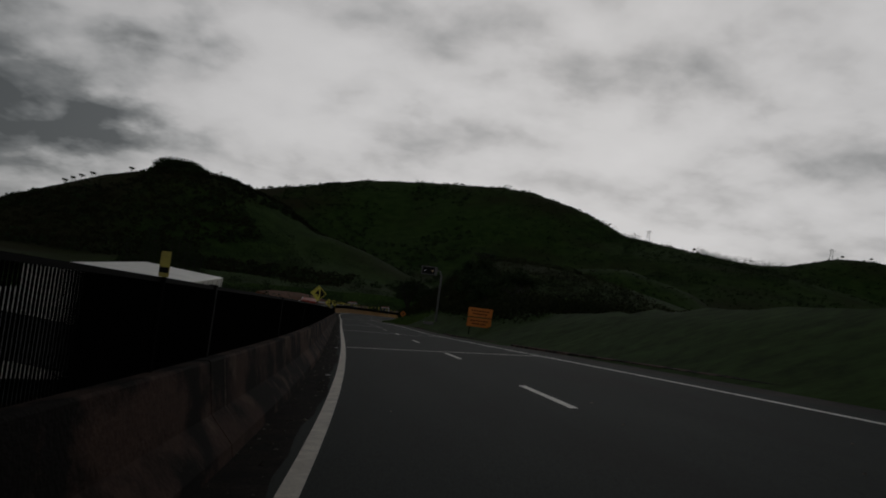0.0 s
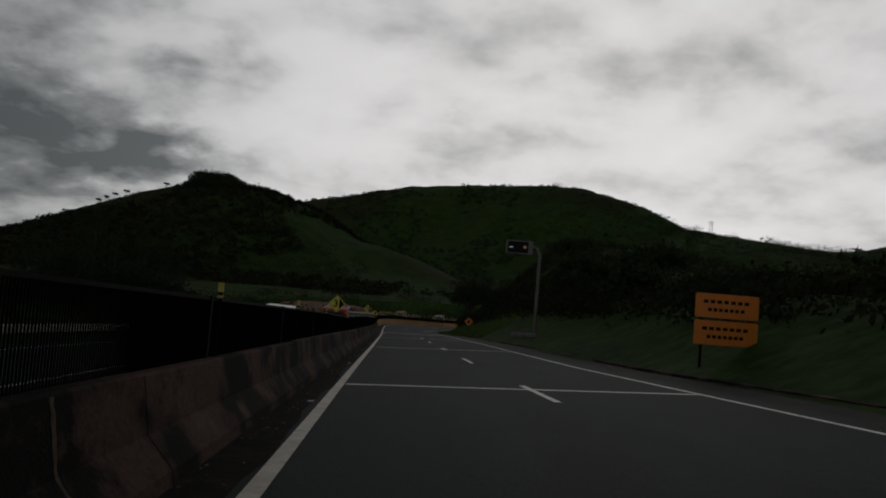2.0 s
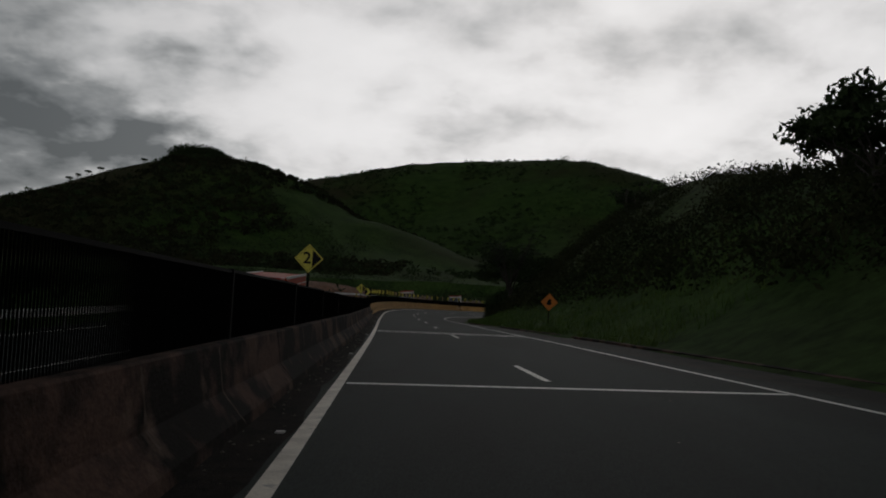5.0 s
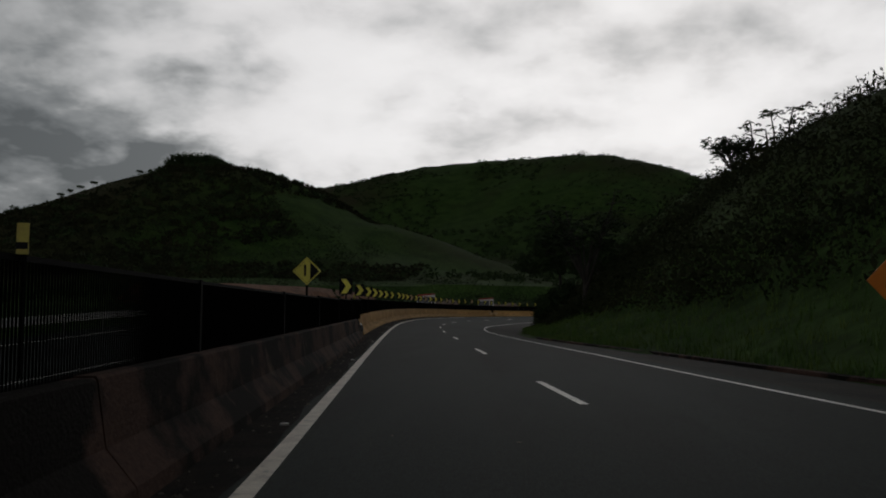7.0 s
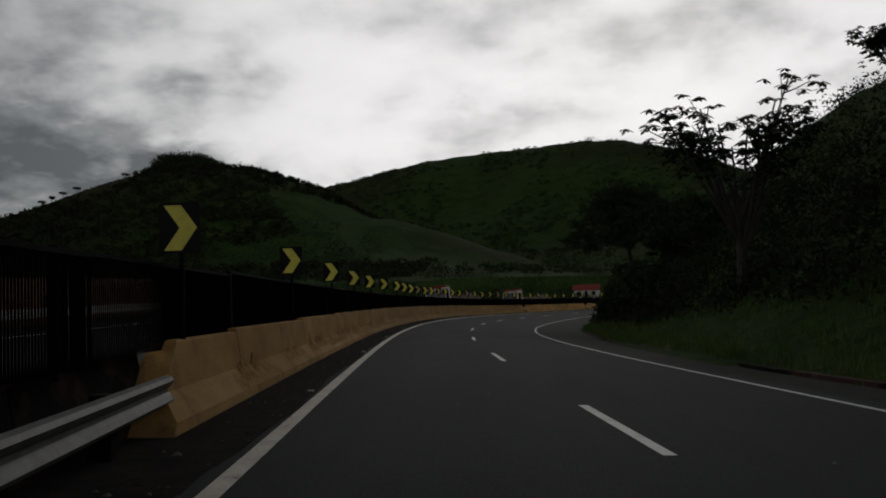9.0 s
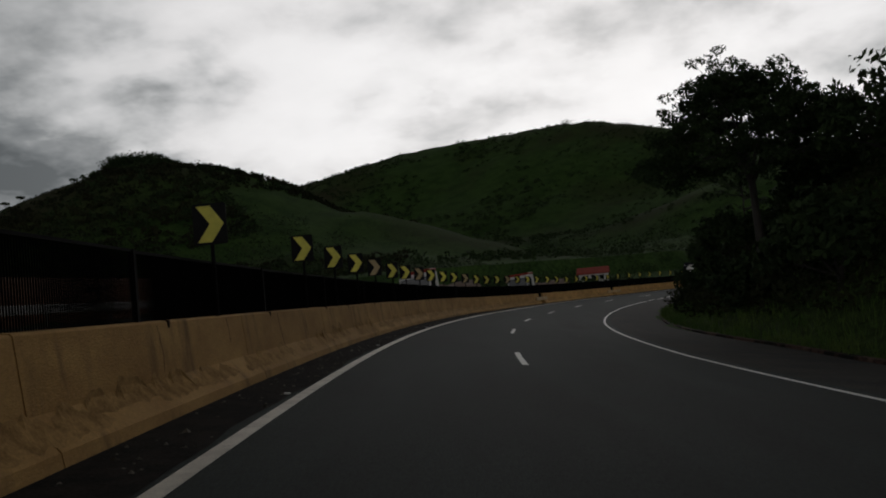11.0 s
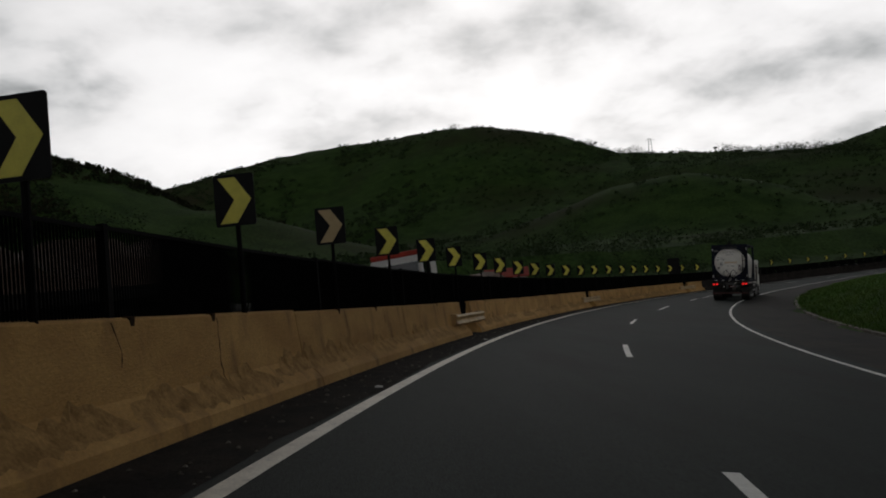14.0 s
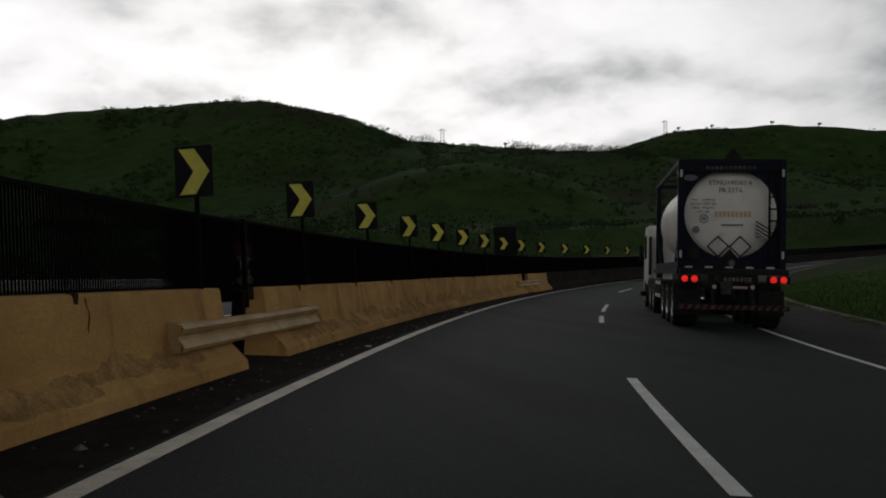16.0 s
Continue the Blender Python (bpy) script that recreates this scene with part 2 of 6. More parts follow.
SOIL = material("red_soil", (0.10, 0.045, 0.026), 0.95, other=(0.19, 0.095, 0.055), scale=0.6, fine=0.2, fine_scale=3, spec=0.1)
LEAF = material("leaf", (0.030, 0.055, 0.016), 0.8, other=(0.045, 0.075, 0.022), scale=0.6, fine=0.3, fine_scale=8, spec=0.15)
LEAF_DARK = material("leaf_dark", (0.020, 0.034, 0.013), 0.85, other=(0.032, 0.05, 0.018), scale=0.5, fine=0.3, fine_scale=6, spec=0.1)
BARK = material("bark", (0.034, 0.029, 0.023), 0.9, other=(0.022, 0.018, 0.015), scale=4, stretch=(1, 1, 0.3), fine=0.2, fine_scale=20)
WHITE = material("white_enamel", (0.80, 0.765, 0.71), 0.38, other=(0.70, 0.665, 0.60), scale=1.2, fine=0.05, third=(0.42, 0.40, 0.37), third_scale=1.6, third_mix=(0.6, 0.85), spec=0.4)
NAVY = material("navy_frame", (0.006, 0.008, 0.020), 0.6, other=(0.012, 0.012, 0.018), scale=3, fine=0.15, spec=0.1)
CHASSIS = material("chassis_black", (0.014, 0.014, 0.014), 0.7, other=(0.03, 0.026, 0.022), scale=4, spec=0.1)
RUBBER = material("rubber", (0.016, 0.016, 0.016), 0.85, other=(0.03, 0.027, 0.024), scale=6, spec=0.1)
RED_PAINT = material("red_paint", (0.30, 0.032, 0.018), 0.55, other=(0.22, 0.026, 0.016), scale=2, spec=0.15)
ORANGE_PAINT = material("orange_panel", (0.40, 0.050, 0.012), 0.6, other=(0.30, 0.038, 0.012), scale=1.5, fine=0.1, spec=0.15)
BLUE_PAINT = material("blue_paint", (0.03, 0.06, 0.16), 0.4)
CHROME = material("bare_metal", (0.55, 0.55, 0.54), 0.35, 0.8, other=(0.4, 0.4, 0.4), scale=5)
# stripe colours set much darker than the reflective white
BUMPER_PALE = material("grey_stripe", (0.10, 0.095, 0.09), 0.7, other=(0.05, 0.045, 0.04), scale=6, spec=0.1)
BUMPER_RED = material("dark_red_stripe", (0.07, 0.010, 0.010), 0.7, other=(0.035, 0.008, 0.008), scale=6, spec=0.1)
GRIT = material("gritty_verge", (0.017, 0.015, 0.014), 0.95, other=(0.030, 0.025, 0.021), scale=2.5, fine=0.5, fine_scale=40, bump=0.7, bump_scale=60, spec=0.05)
INK = material("black_lettering", (0.03, 0.03, 0.035), 0.6)
FADED_INK = material("faded_orange_print", (0.60, 0.42, 0.25), 0.6)
STRIPE_PALE = material("reflective_white", (0.5, 0.48, 0.46), 0.5)
TAIL_RED = glowing("tail_lamp_lit", (1.0, 0.02, 0.02), 0.5)
WHITE_LAMP = glowing("message_lamp_lit", (0.9, 0.9, 1.0), 0.5)
LOAD_BROWN = material("tarpaulin_load", (0.13, 0.085, 0.065), 0.9, other=(0.18, 0.12, 0.09), scale=2, fine=0.2, fine_scale=10, bump=0.5, bump_scale=6)


def dark_glass():
    m = bpy.data.materials.new("tinted_glass")
    m.use_nodes = True
    b = m.node_tree.nodes["Principled BSDF"]
    b.inputs["Base Color"].default_value = (0.01, 0.012, 0.014, 1)
    b.inputs["Roughness"].default_value = 0.08
    return m


GLASS = dark_glass()


SLAT = 0.045


def screen_mesh():
    """Dark anti-glare screen: close upright steel slats with open slots between them."""
    m = bpy.data.materials.new("anti_glare_net")
    m.use_nodes = True
    t = m.node_tree
    b = t.nodes["Principled BSDF"]
    b.inputs["Base Color"].default_value = (0.005, 0.005, 0.005, 1)
    b.inputs["Roughness"].default_value = 0.9
    b.inputs["Specular IOR Level"].default_value = 0.0
    uv = t.nodes.new("ShaderNodeUVMap")
    br = t.nodes.new("ShaderNodeTexBrick")
    br.offset = 0.0
    br.inputs["Scale"].default_value = 1.0
    br.inputs["Brick Width"].default_value, br.inputs["Row Height"].default_value = SLAT, 9.0
    br.inputs["Mortar Size"].default_value, br.inputs["Mortar Smooth"].default_value = 0.0195, 0.0
    br.inputs["Color1"].default_value = br.inputs["Color2"].default_value = (0, 0, 0, 1)
    br.inputs["Mortar"].default_value = (1, 1, 1, 1)
    t.links.new(uv.outputs[0], br.inputs["Vector"])
    t.links.new(br.outputs["Color"], b.inputs["Alpha"])
    return m


NET = screen_mesh()

# ---------------------------------------------------------------- building helpers


def part(name, bm, mat, parent=None, label="", smooth=False):
    """Links a bmesh as one mesh object, under a thing or a part if one is given."""
    me = bpy.data.meshes.new(name)
    bm.normal_update()
    bm.to_mesh(me)
    bm.free()
    for m in (mat if isinstance(mat, (list, tuple)) else [mat]):
        me.materials.append(m)
    if smooth:
        for f in me.polygons:
            f.use_smooth = True
    ob = new(name, me)
    ob.parent = parent
    if label:
        tagged(ob, label)
    return ob


def thing(name, m, label, category, group="", kind=""):
    e = new(name)
    e.empty_display_size = 0.2
    e.matrix_world = m
    return tagged(e, label, category, group, kind)


def box(bm, x0, x1, y0, y1, z0, z1, bevel=0.0, mat_index=0):
    v = [bm.verts.new(p) for p in ((x0, y0, z0), (x1, y0, z0), (x1, y1, z0), (x0, y1, z0), (x0, y0, z1), (x1, y0, z1), (x1, y1, z1), (x0, y1, z1))]
    fs = [bm.faces.new([v[k] for k in q]) for q in ((3, 2, 1, 0), (4, 5, 6, 7), (0, 1, 5, 4), (1, 2, 6, 5), (2, 3, 7, 6), (3, 0, 4, 7))]
    for f in fs:
        f.material_index = mat_index
    if bevel:
        bmesh.ops.bevel(bm, geom=list({e for f in fs for e in f.edges}), offset=bevel, segments=2, affect="EDGES", profile=0.5)
    return bm


def boxed(*a, **k):
    return box(bmesh.new(), *a, **k)


def beam(bm, a, b, w, h=None):
    """A square bar from a to b."""
    a, b = Vector(a), Vector(b)
    d = (b - a).normalized()
    side = d.cross(Vector((0, 0, 1)))
    side = side.normalized() if side.length > 1e-3 else Vector((1, 0, 0))
    up_ = side.cross(d)
    h = h or w
    ring = [[bm.verts.new(p + side * sx * w / 2 + up_ * sz * h / 2) for sx, sz in ((-1, -1), (1, -1), (1, 1), (-1, 1))] for p in (a, b)]
    for k in range(4):
        bm.faces.new((ring[0][k], ring[0][(k + 1) % 4], ring[1][(k + 1) % 4], ring[1][k]))
    bm.faces.new(ring[0][::-1])
    bm.faces.new(ring[1])
    return bm


def tube(bm, pts, radii, segs=8, cap=True):
    rings = []
    pts = [Vector(p) for p in pts]
    for k, p in enumerate(pts):
        d = (pts[min(k + 1, len(pts) - 1)] - pts[max(k - 1, 0)]).normalized()
        a = d.cross(Vector((0.31, 0.17, 0.93)))
        a = a.normalized() if a.length > 1e-3 else Vector((1, 0, 0))
        c = d.cross(a)
        rings.append([bm.verts.new(p + (a * math.cos(q) + c * math.sin(q)) * radii[k]) for q in [2 * math.pi * j / segs for j in range(segs)]])
    for r0, r1 in zip(rings, rings[1:]):
        for j in range(segs):
            bm.faces.new((r0[j], r0[(j + 1) % segs], r1[(j + 1) % segs], r1[j]))
    if cap:
        bm.faces.new(rings[0][::-1])
        bm.faces.new(rings[-1])
    return bm


def lathe(bm, prof, segs=24, axis="x", at=(0, 0, 0)):
    """Turns (along, radius) points round an axis through at."""
    rings = []
    for al, r in prof:
        ring = []
        for j in range(segs):
            q = 2 * math.pi * j / segs
            c, s = r * math.cos(q), r * math.sin(q)
            p = {"x": (al, c, s), "y": (s, al, c), "z": (c, s, al)}[axis]
            ring.append(bm.verts.new(Vector(at) + Vector(p)))
        rings.append(ring)
    for r0, r1 in zip(rings, rings[1:]):
        for j in range(segs):
            bm.faces.new((r0[j], r0[(j + 1) % segs], r1[(j + 1) % segs], r1[j]))
    bm.faces.new(rings[0][::-1])
    bm.faces.new(rings[-1])
    bmesh.ops.recalc_face_normals(bm, faces=bm.faces)
    return bm


def plate(bm, pts, depth=0.004):
    """A flat polygon (x, z) facing -y, with a thickness."""
    a = [bm.verts.new((x, 0, z)) for x, z in pts]
    b = [bm.verts.new((x, depth, z)) for x, z in pts]
    bm.faces.new(a)
    bm.faces.new(b[::-1])
    n = len(a)
    for k in range(n):
        bm.faces.new((a[(k + 1) % n], a[k], b[k], b[(k + 1) % n]))
    bmesh.ops.recalc_face_normals(bm, faces=bm.faces)
    return bm


def lettering(name, text, size, mat, parent, m, align="CENTER", bold=0.0):
    """Raised letters in the built-in font; they stand in the local xz plane and face -y."""
    cu = bpy.data.curves.new(name, "FONT")
    cu.body, cu.size, cu.extrude, cu.align_x, cu.align_y = text, size, 0.002, align, "CENTER"
    cu.offset = bold
    tmp = bpy.data.objects.new("tmp", cu)
    scene.collection.objects.link(tmp)
    dg = bpy.context.evaluated_depsgraph_get()
    me = bpy.data.meshes.new_from_object(tmp.evaluated_get(dg))
    bpy.data.objects.remove(tmp)
    me.transform(m @ pose(0, 0, 0, 90, 0, 0))
    me.materials.clear()
    me.materials.append(mat)
    ob = new(name, me)
    ob.parent = parent
    return ob


# ---------------------------------------------------------------- the road's line
# curvature (1/m, + to the left), grade and bank (degrees, + falls to the right) along the road
K_AT = np.arange(-20, 421, 15.0)
K = [0.00922, 0.00649, 0.00357, 0.00101, 0.00032, -0.00009, -0.00023, 0.00013, -0.00002, 0.00005, 0.00054, 0.00013, -0.00050, -0.00028, -0.00125, -0.00318,
     -0.00484, -0.00485, -0.00493, -0.00551, -0.00587, -0.00568, -0.00531, -0.00559, -0.00671, -0.00620, -0.00480, -0.00560, -0.00640, -0.00700]
G_AT = np.arange(-20, 421, 30.0)
G = [-0.0237, -0.0303, -0.0321, -0.0316, -0.0300, -0.0286, -0.0251, -0.0222, -0.0199, -0.0275, -0.0229, -0.0204, -0.0165, -0.0093, 0.0002]
BANK = [-8.28, -6.04, -3.91, -2.35, -2.46, -1.48, 0.45, 3.41, 6.03, 7.06, 5.26, 3.83, 2.77, 1.42, 0.07]
LEFT_LINE, RIGHT_LINE = -0.664, 6.545
LANE_AT, LANE_SHIFT = [0, 60, 120, 170, 195, 220, 245, 270, 295, 307, 330, 348], [-0.28, 0.25, -0.04, 0.05, -0.13, -0.23, -0.33, -0.13, -0.12, 0.13, 0.19, -0.40]
S = np.arange(-120, 521, 1.0)
S0 = 120


def along(v):
    a = np.concatenate([[0], np.cumsum((v[1:] + v[:-1]) / 2)])
    return a - a[S0]


curv = np.interp(S, K_AT, K)
curv[S < -30] = 0
curv[S > 420] = 0.0
grade = np.interp(S, G_AT, G)
bank = np.tan(np.radians(np.interp(S, G_AT, BANK)))
HEAD = along(curv)
RX, RY, RZ = along(-np.sin(HEAD)), along(np.cos(HEAD)), along(grade)


def rp(s, d=0.0, h=0.0):
    """The point s metres along the road, d to the right of the drive line and h above the surface."""
    f = s - S[0]
    i = int(min(max(f, 0), len(S) - 2))
    u = f - i
    q = [a[i] + (a[i + 1] - a[i]) * u for a in (HEAD, RX, RY, RZ, bank)]
    return Vector((q[1] + d * math.cos(q[0]), q[2] + d * math.sin(q[0]), q[3] - d * q[4] + h))


def road_pose(s, d=0.0, h=0.0, turn=0.0, lean=False):
    """A pose that looks along the road (local +y ahead); leaned with the bank or upright."""
    psi = float(np.interp(s, S, HEAD))
    m = Matrix.Translation(rp(s, d, h)) @ Matrix.Rotation(psi + radians(turn), 4, "Z")
    if lean:
        m = m @ Matrix.Rotation(math.atan(float(np.interp(s, S, bank))), 4, "Y") @ Matrix.Rotation(math.atan(float(np.interp(s, S, grade))), 4, "X")
    return m


def lane_mark(s):
    return LEFT_LINE + 3.6 + float(np.interp(s, LANE_AT, LANE_SHIFT))


def right_line(s):
    return RIGHT_LINE + 0.315 * min(max((s - 150) / 60, 0), 1)


VERGE_AT, VERGE_D = [0, 150, 185, 225, 240, 265, 305, 340, 365, 420], [8.1, 9.0, 8.6, 11.0, 10.4, 10.25, 10.2, 10.2, 9.6, 9.6]


def verge(s):
    return float(np.interp(s, VERGE_AT, VERGE_D))


def sweep(bm, prof, s0, s1, step=2.0, caps=True, uv=False):
    """Draws an open or closed (d, h) outline along the road; d may be a function of s."""
    n = max(1, int(math.ceil((s1 - s0) / step)))
    ss = [s0 + (s1 - s0) * k / n for k in range(n + 1)]
    lay = bm.loops.layers.uv.verify() if uv else None
    rings = [[bm.verts.new(rp(s, d(s) if callable(d) else d, h)) for d, h in prof] for s in ss]
    m = len(prof)
    for k in range(n):
        for j in range(m - 1 if not caps else m):
            j2 = (j + 1) % m
            f = bm.faces.new((rings[k][j], rings[k + 1][j], rings[k + 1][j2], rings[k][j2]))
            if uv:
                for lp, (a, c) in zip(f.loops, ((ss[k], prof[j][1]), (ss[k + 1], prof[j][1]), (ss[k + 1], prof[j2][1]), (ss[k], prof[j2][1]))):
                    lp[lay].uv = (a, c)
    if caps:
        bm.faces.new(rings[0])
        bm.faces.new(rings[-1][::-1])
        bmesh.ops.recalc_face_normals(bm, faces=bm.faces)
    return bm


# ---------------------------------------------------------------- ground and hills


def crest(X, Y, pts, width, base, rough=0.0):
    """A ridge whose crest runs through pts (x, y, z) and falls off on both sides."""
    best, zc = np.full(X.shape, 1e9), np.full(X.shape, float(base))
    for (ax, ay, az), (bx, by, bz) in zip(pts, pts[1:]):
        vx, vy = bx - ax, by - ay
        u = np.clip(((X - ax) * vx + (Y - ay) * vy) / (vx * vx + vy * vy), 0, 1)
        dd = np.hypot(X - ax - u * vx, Y - ay - u * vy)
        near = dd < best
        best = np.where(near, dd, best)
        zc = np.where(near, az + u * (bz - az), zc)
    q = best / width
    return base + (zc - base) * (0.72 * np.exp(-q * q * 1.3) + 0.28 * np.exp(-q * 0.9))


RIDGES = [
    ([(-620, 500, -8), (-333, 606, 26), (-301, 620, 45), (-276, 630, 55), (-243, 645, 67), (-216, 656, 74), (-190, 667, 78), (-164, 678, 75.5), (-150, 683, 71), (-137, 689, 66), (-124, 694, 61), (-99, 705, 42), (-45, 728, 14)], 165),
    ([(-420, 1307, 95), (-249, 1283, 136), (-198, 1275, 148), (-140, 1266, 164), (-98, 1260, 170), (-60, 1254, 171), (-5, 1246, 173), (59, 1236, 177), (82, 1213, 176), (103, 1192, 175.5), (119, 1175, 173.5), (152, 1142, 167.5), (189, 1105, 152), (203, 1092, 147), (229, 1064, 131), (256, 1037, 112), (282, 1010, 106.5), (323, 968, 95.5), (365, 926, 83)], 300),
    ([(380, 1000, 72), (423, 964, 91), (441, 950, 92), (460, 935, 101), (475, 923, 106), (497, 906, 109), (516, 891, 105), (539, 873, 105), (576, 844, 97), (618, 812, 87), (720, 730, 70)], 190),
    ([(-155, 615, 0), (-113, 621, 24), (-100, 623, 36), (-87, 624, 40), (-70, 626, 39.5), (-54, 628, 34.5), (-42, 629, 30), (-22, 632, 22.5), (-4, 634, 15.5), (17, 636, 6), (38, 638, -2)], 95),
    ([(60, 752, 14), (100, 732, 26), (121, 722, 34), (141, 713, 41), (160, 705, 45), (181, 696, 46), (203, 687, 42), (229, 675, 32.5), (243, 669, 22), (285, 648, 4)], 105),
]
ROAD_S = S[::2]


def road_frame(X, Y):
    """The nearest place along the road, and the distance to its right, for arrays of points."""
    s_out, d_out = np.zeros(X.shape), np.zeros(X.shape)
    px, py, ph = RX[::2], RY[::2], HEAD[::2]
    for a in range(0, X.size, 4000):
        x, y = X.flat[a:a + 4000], Y.flat[a:a + 4000]
        k = ((x[:, None] - px) ** 2 + (y[:, None] - py) ** 2).argmin(1)
        ex, ey = x - px[k], y - py[k]
        fwd = -ex * np.sin(ph[k]) + ey * np.cos(ph[k])
        s_out.flat[a:a + 4000] = ROAD_S[k] + np.clip(fwd, -2, 2)
        d_out.flat[a:a + 4000] = ex * np.cos(ph[k]) + ey * np.sin(ph[k])
        far = np.hypot(ex, ey) > np.abs(d_out.flat[a:a + 4000]) + 4
        d_out.flat[a:a + 4000] = np.where(far, np.sign(d_out.flat[a:a + 4000] + 1e-6) * np.hypot(ex, ey), d_out.flat[a:a + 4000])
    return s_out, d_out


def step_up(v, lo, hi):
    q = np.clip((v - lo) / (hi - lo), 0, 1)
    return q * q * (3 - 2 * q)


def terrain(X, Y):
    s, d = road_frame(X, Y)
    hills = np.full(X.shape, -9.0)
    for pts, w in RIDGES:
        h = crest(X, Y, pts, w, -9.0)
        k = 6.0
        hills = np.maximum(hills, h) + 0.25 * k * np.exp(-np.abs(hills - h) / k) * (h > -8.5)
    wob = 2.2 * np.sin(X * 0.021 + 1.3 * np.sin(Y * 0.017)) + 1.4 * np.sin(Y * 0.043 + X * 0.031) + 0.6 * np.sin(X * 0.11 - Y * 0.09)
    hills = hills + wob * step_up(np.abs(d), 60, 200)
    z0, bk = np.interp(s, S, RZ), np.interp(s, S, bank)
    edge = np.interp(s, VERGE_AT, VERGE_D)
    road = z0 - bk * np.clip(d, -14, edge + 3)
    # cutting on the right-hand side, highest before the bend and gone after it
    rise = np.interp(s, [-60, 60, 110, 150, 175, 200, 235, 243, 251, 268, 290, 325], [2.2, 2.6, 4.5, 11.2, 16.4, 18.6, 19.5, 17.2, 11.5, 4.5, 1.8, 0.9])
    cut = rise * step_up(d - edge, -0.6, 4 + rise * np.interp(s, [215, 238], [1.25, 1.07])) * (1 - 0.85 * step_up(d, 75, 150))
    bankl = 1.5 * step_up(-d, 16, 30) * np.interp(s, [-50, 60, 130, 200], [1.2, 1.2, 0.8, 0.3])
    inside = np.where((d > edge - 0.25) | (d < -13.2), 0.0, -0.45)
    near = road + cut + bankl + inside + 0.18 * np.sin(X * 0.9) * np.sin(Y * 0.8) * step_up(np.abs(d - 1), 11, 16)
    w = step_up(np.where(d > 0, d - edge - 30, -d - 26), 0, 90)
    z = near * (1 - w) + hills * w
    return np.where(np.abs(d) > 30, np.maximum(z, np.where(w > 0.4, hills, -99)), z)


def spread(lo, hi, step, out, grow=1.12):
    a = list(np.arange(lo, hi + step, step))
    left, right, g = [], [], step
    while (a[0] if not left else left[-1]) > -out:
        g *= grow
        left.append((a[0] if not left else left[-1]) - min(g, 20))
    g = step
    while (a[-1] if not right else right[-1]) < out:
        g *= grow
        right.append((a[-1] if not right else right[-1]) + min(g, 20))
    return np.array(left[::-1] + a + right)


def dry_ground(m):
    """The hill to the left of the valley carries drier, browner grass than the others."""
    t = m.node_tree
    b = t.nodes["Principled BSDF"]
    src = b.inputs["Base Color"].links[0].from_socket
    co = t.nodes.new("ShaderNodeTexCoord")
    xyz = t.nodes.new("ShaderNodeSeparateXYZ")
    t.links.new(co.outputs["Object"], xyz.inputs[0])
    n = t.nodes.new("ShaderNodeTexNoise")
    n.inputs["Scale"].default_value, n.inputs["Detail"].default_value = 0.012, 5
    t.links.new(co.outputs["Object"], n.inputs["Vector"])
    k = t.nodes.new("ShaderNodeMath")
    k.operation = "MULTIPLY_ADD"
    t.links.new(n.outputs["Fac"], k.inputs[0])
    k.inputs[1].default_value = 320.0
    t.links.new(xyz.outputs[0], k.inputs[2])
    r = t.nodes.new("ShaderNodeMapRange")
    r.inputs["From Min"].default_value, r.inputs["From Max"].default_value = 50.0, -50.0
    r.inputs["To Max"].default_value = 0.92
    t.links.new(k.outputs[0], r.inputs["Value"])
    x = t.nodes.new("ShaderNodeMix")
    x.data_type = "RGBA"
    t.links.new(r.outputs[0], x.inputs["Factor"])
    t.links.new(src, x.inputs[6])
    x.inputs[7].default_value = (0.037, 0.036, 0.018, 1)
    t.links.new(x.outputs[2], b.inputs["Base Color"])


GX, GY = spread(-75, 110, 2.5, 1900), spread(-40, 400, 2.5, 2300)
MX, MY = np.meshgrid(GX, GY)
MZ = terrain(MX, MY)
ny, nx = MX.shape
quads = [(j * nx + i, j * nx + i + 1, (j + 1) * nx + i + 1, (j + 1) * nx + i) for j in range(ny - 1) for i in range(nx - 1)]
gm = bpy.data.meshes.new("ground")
gm.from_pydata(np.stack([MX.ravel(), MY.ravel(), MZ.ravel()], 1).tolist(), [], quads)
for f in gm.polygons:
    f.use_smooth = True
gm.materials.append(GRASS)
dry_ground(GRASS)
ground = tagged(new("ground", gm), "green and dun grass hills and verges under overcast light", "ground", kind="structure")


def surface(x, y):
    """Height of the ground sheet itself, between its grid points."""
    i = np.clip(np.searchsorted(GX, x) - 1, 0, nx - 2)
    j = np.clip(np.searchsorted(GY, y) - 1, 0, ny - 2)
    u, v = (x - GX[i]) / (GX[i + 1] - GX[i]), (y - GY[j]) / (GY[j + 1] - GY[j])
    return (MZ[j, i] * (1 - u) + MZ[j, i + 1] * u) * (1 - v) + (MZ[j + 1, i] * (1 - u) + MZ[j + 1, i + 1] * u) * v


def ground_z(x, y):
    return float(surface(np.array([x]), np.array([y]))[0])

# ---------------------------------------------------------------- carriageways
road = part("road", sweep(bmesh.new(), [(-13.4, 0), (-8, 0), (-2.4, 0), (1.2, 0), (4.8, 0), (7.2, 0.0)], -110, 500, 2, caps=False), ASPHALT)
tagged(road, "grey worn asphalt carriageway of a banked highway bend", "road", kind="structure")
hard = part("road_shoulder", sweep(bmesh.new(), [(7.2, 0.0), (lambda s: verge(s) + 0.15, -0.02)], -110, 500, 2, caps=False), SHOULDER)
tagged(hard, "dark dusty asphalt shoulder beside the lane", "shoulder", kind="structure")
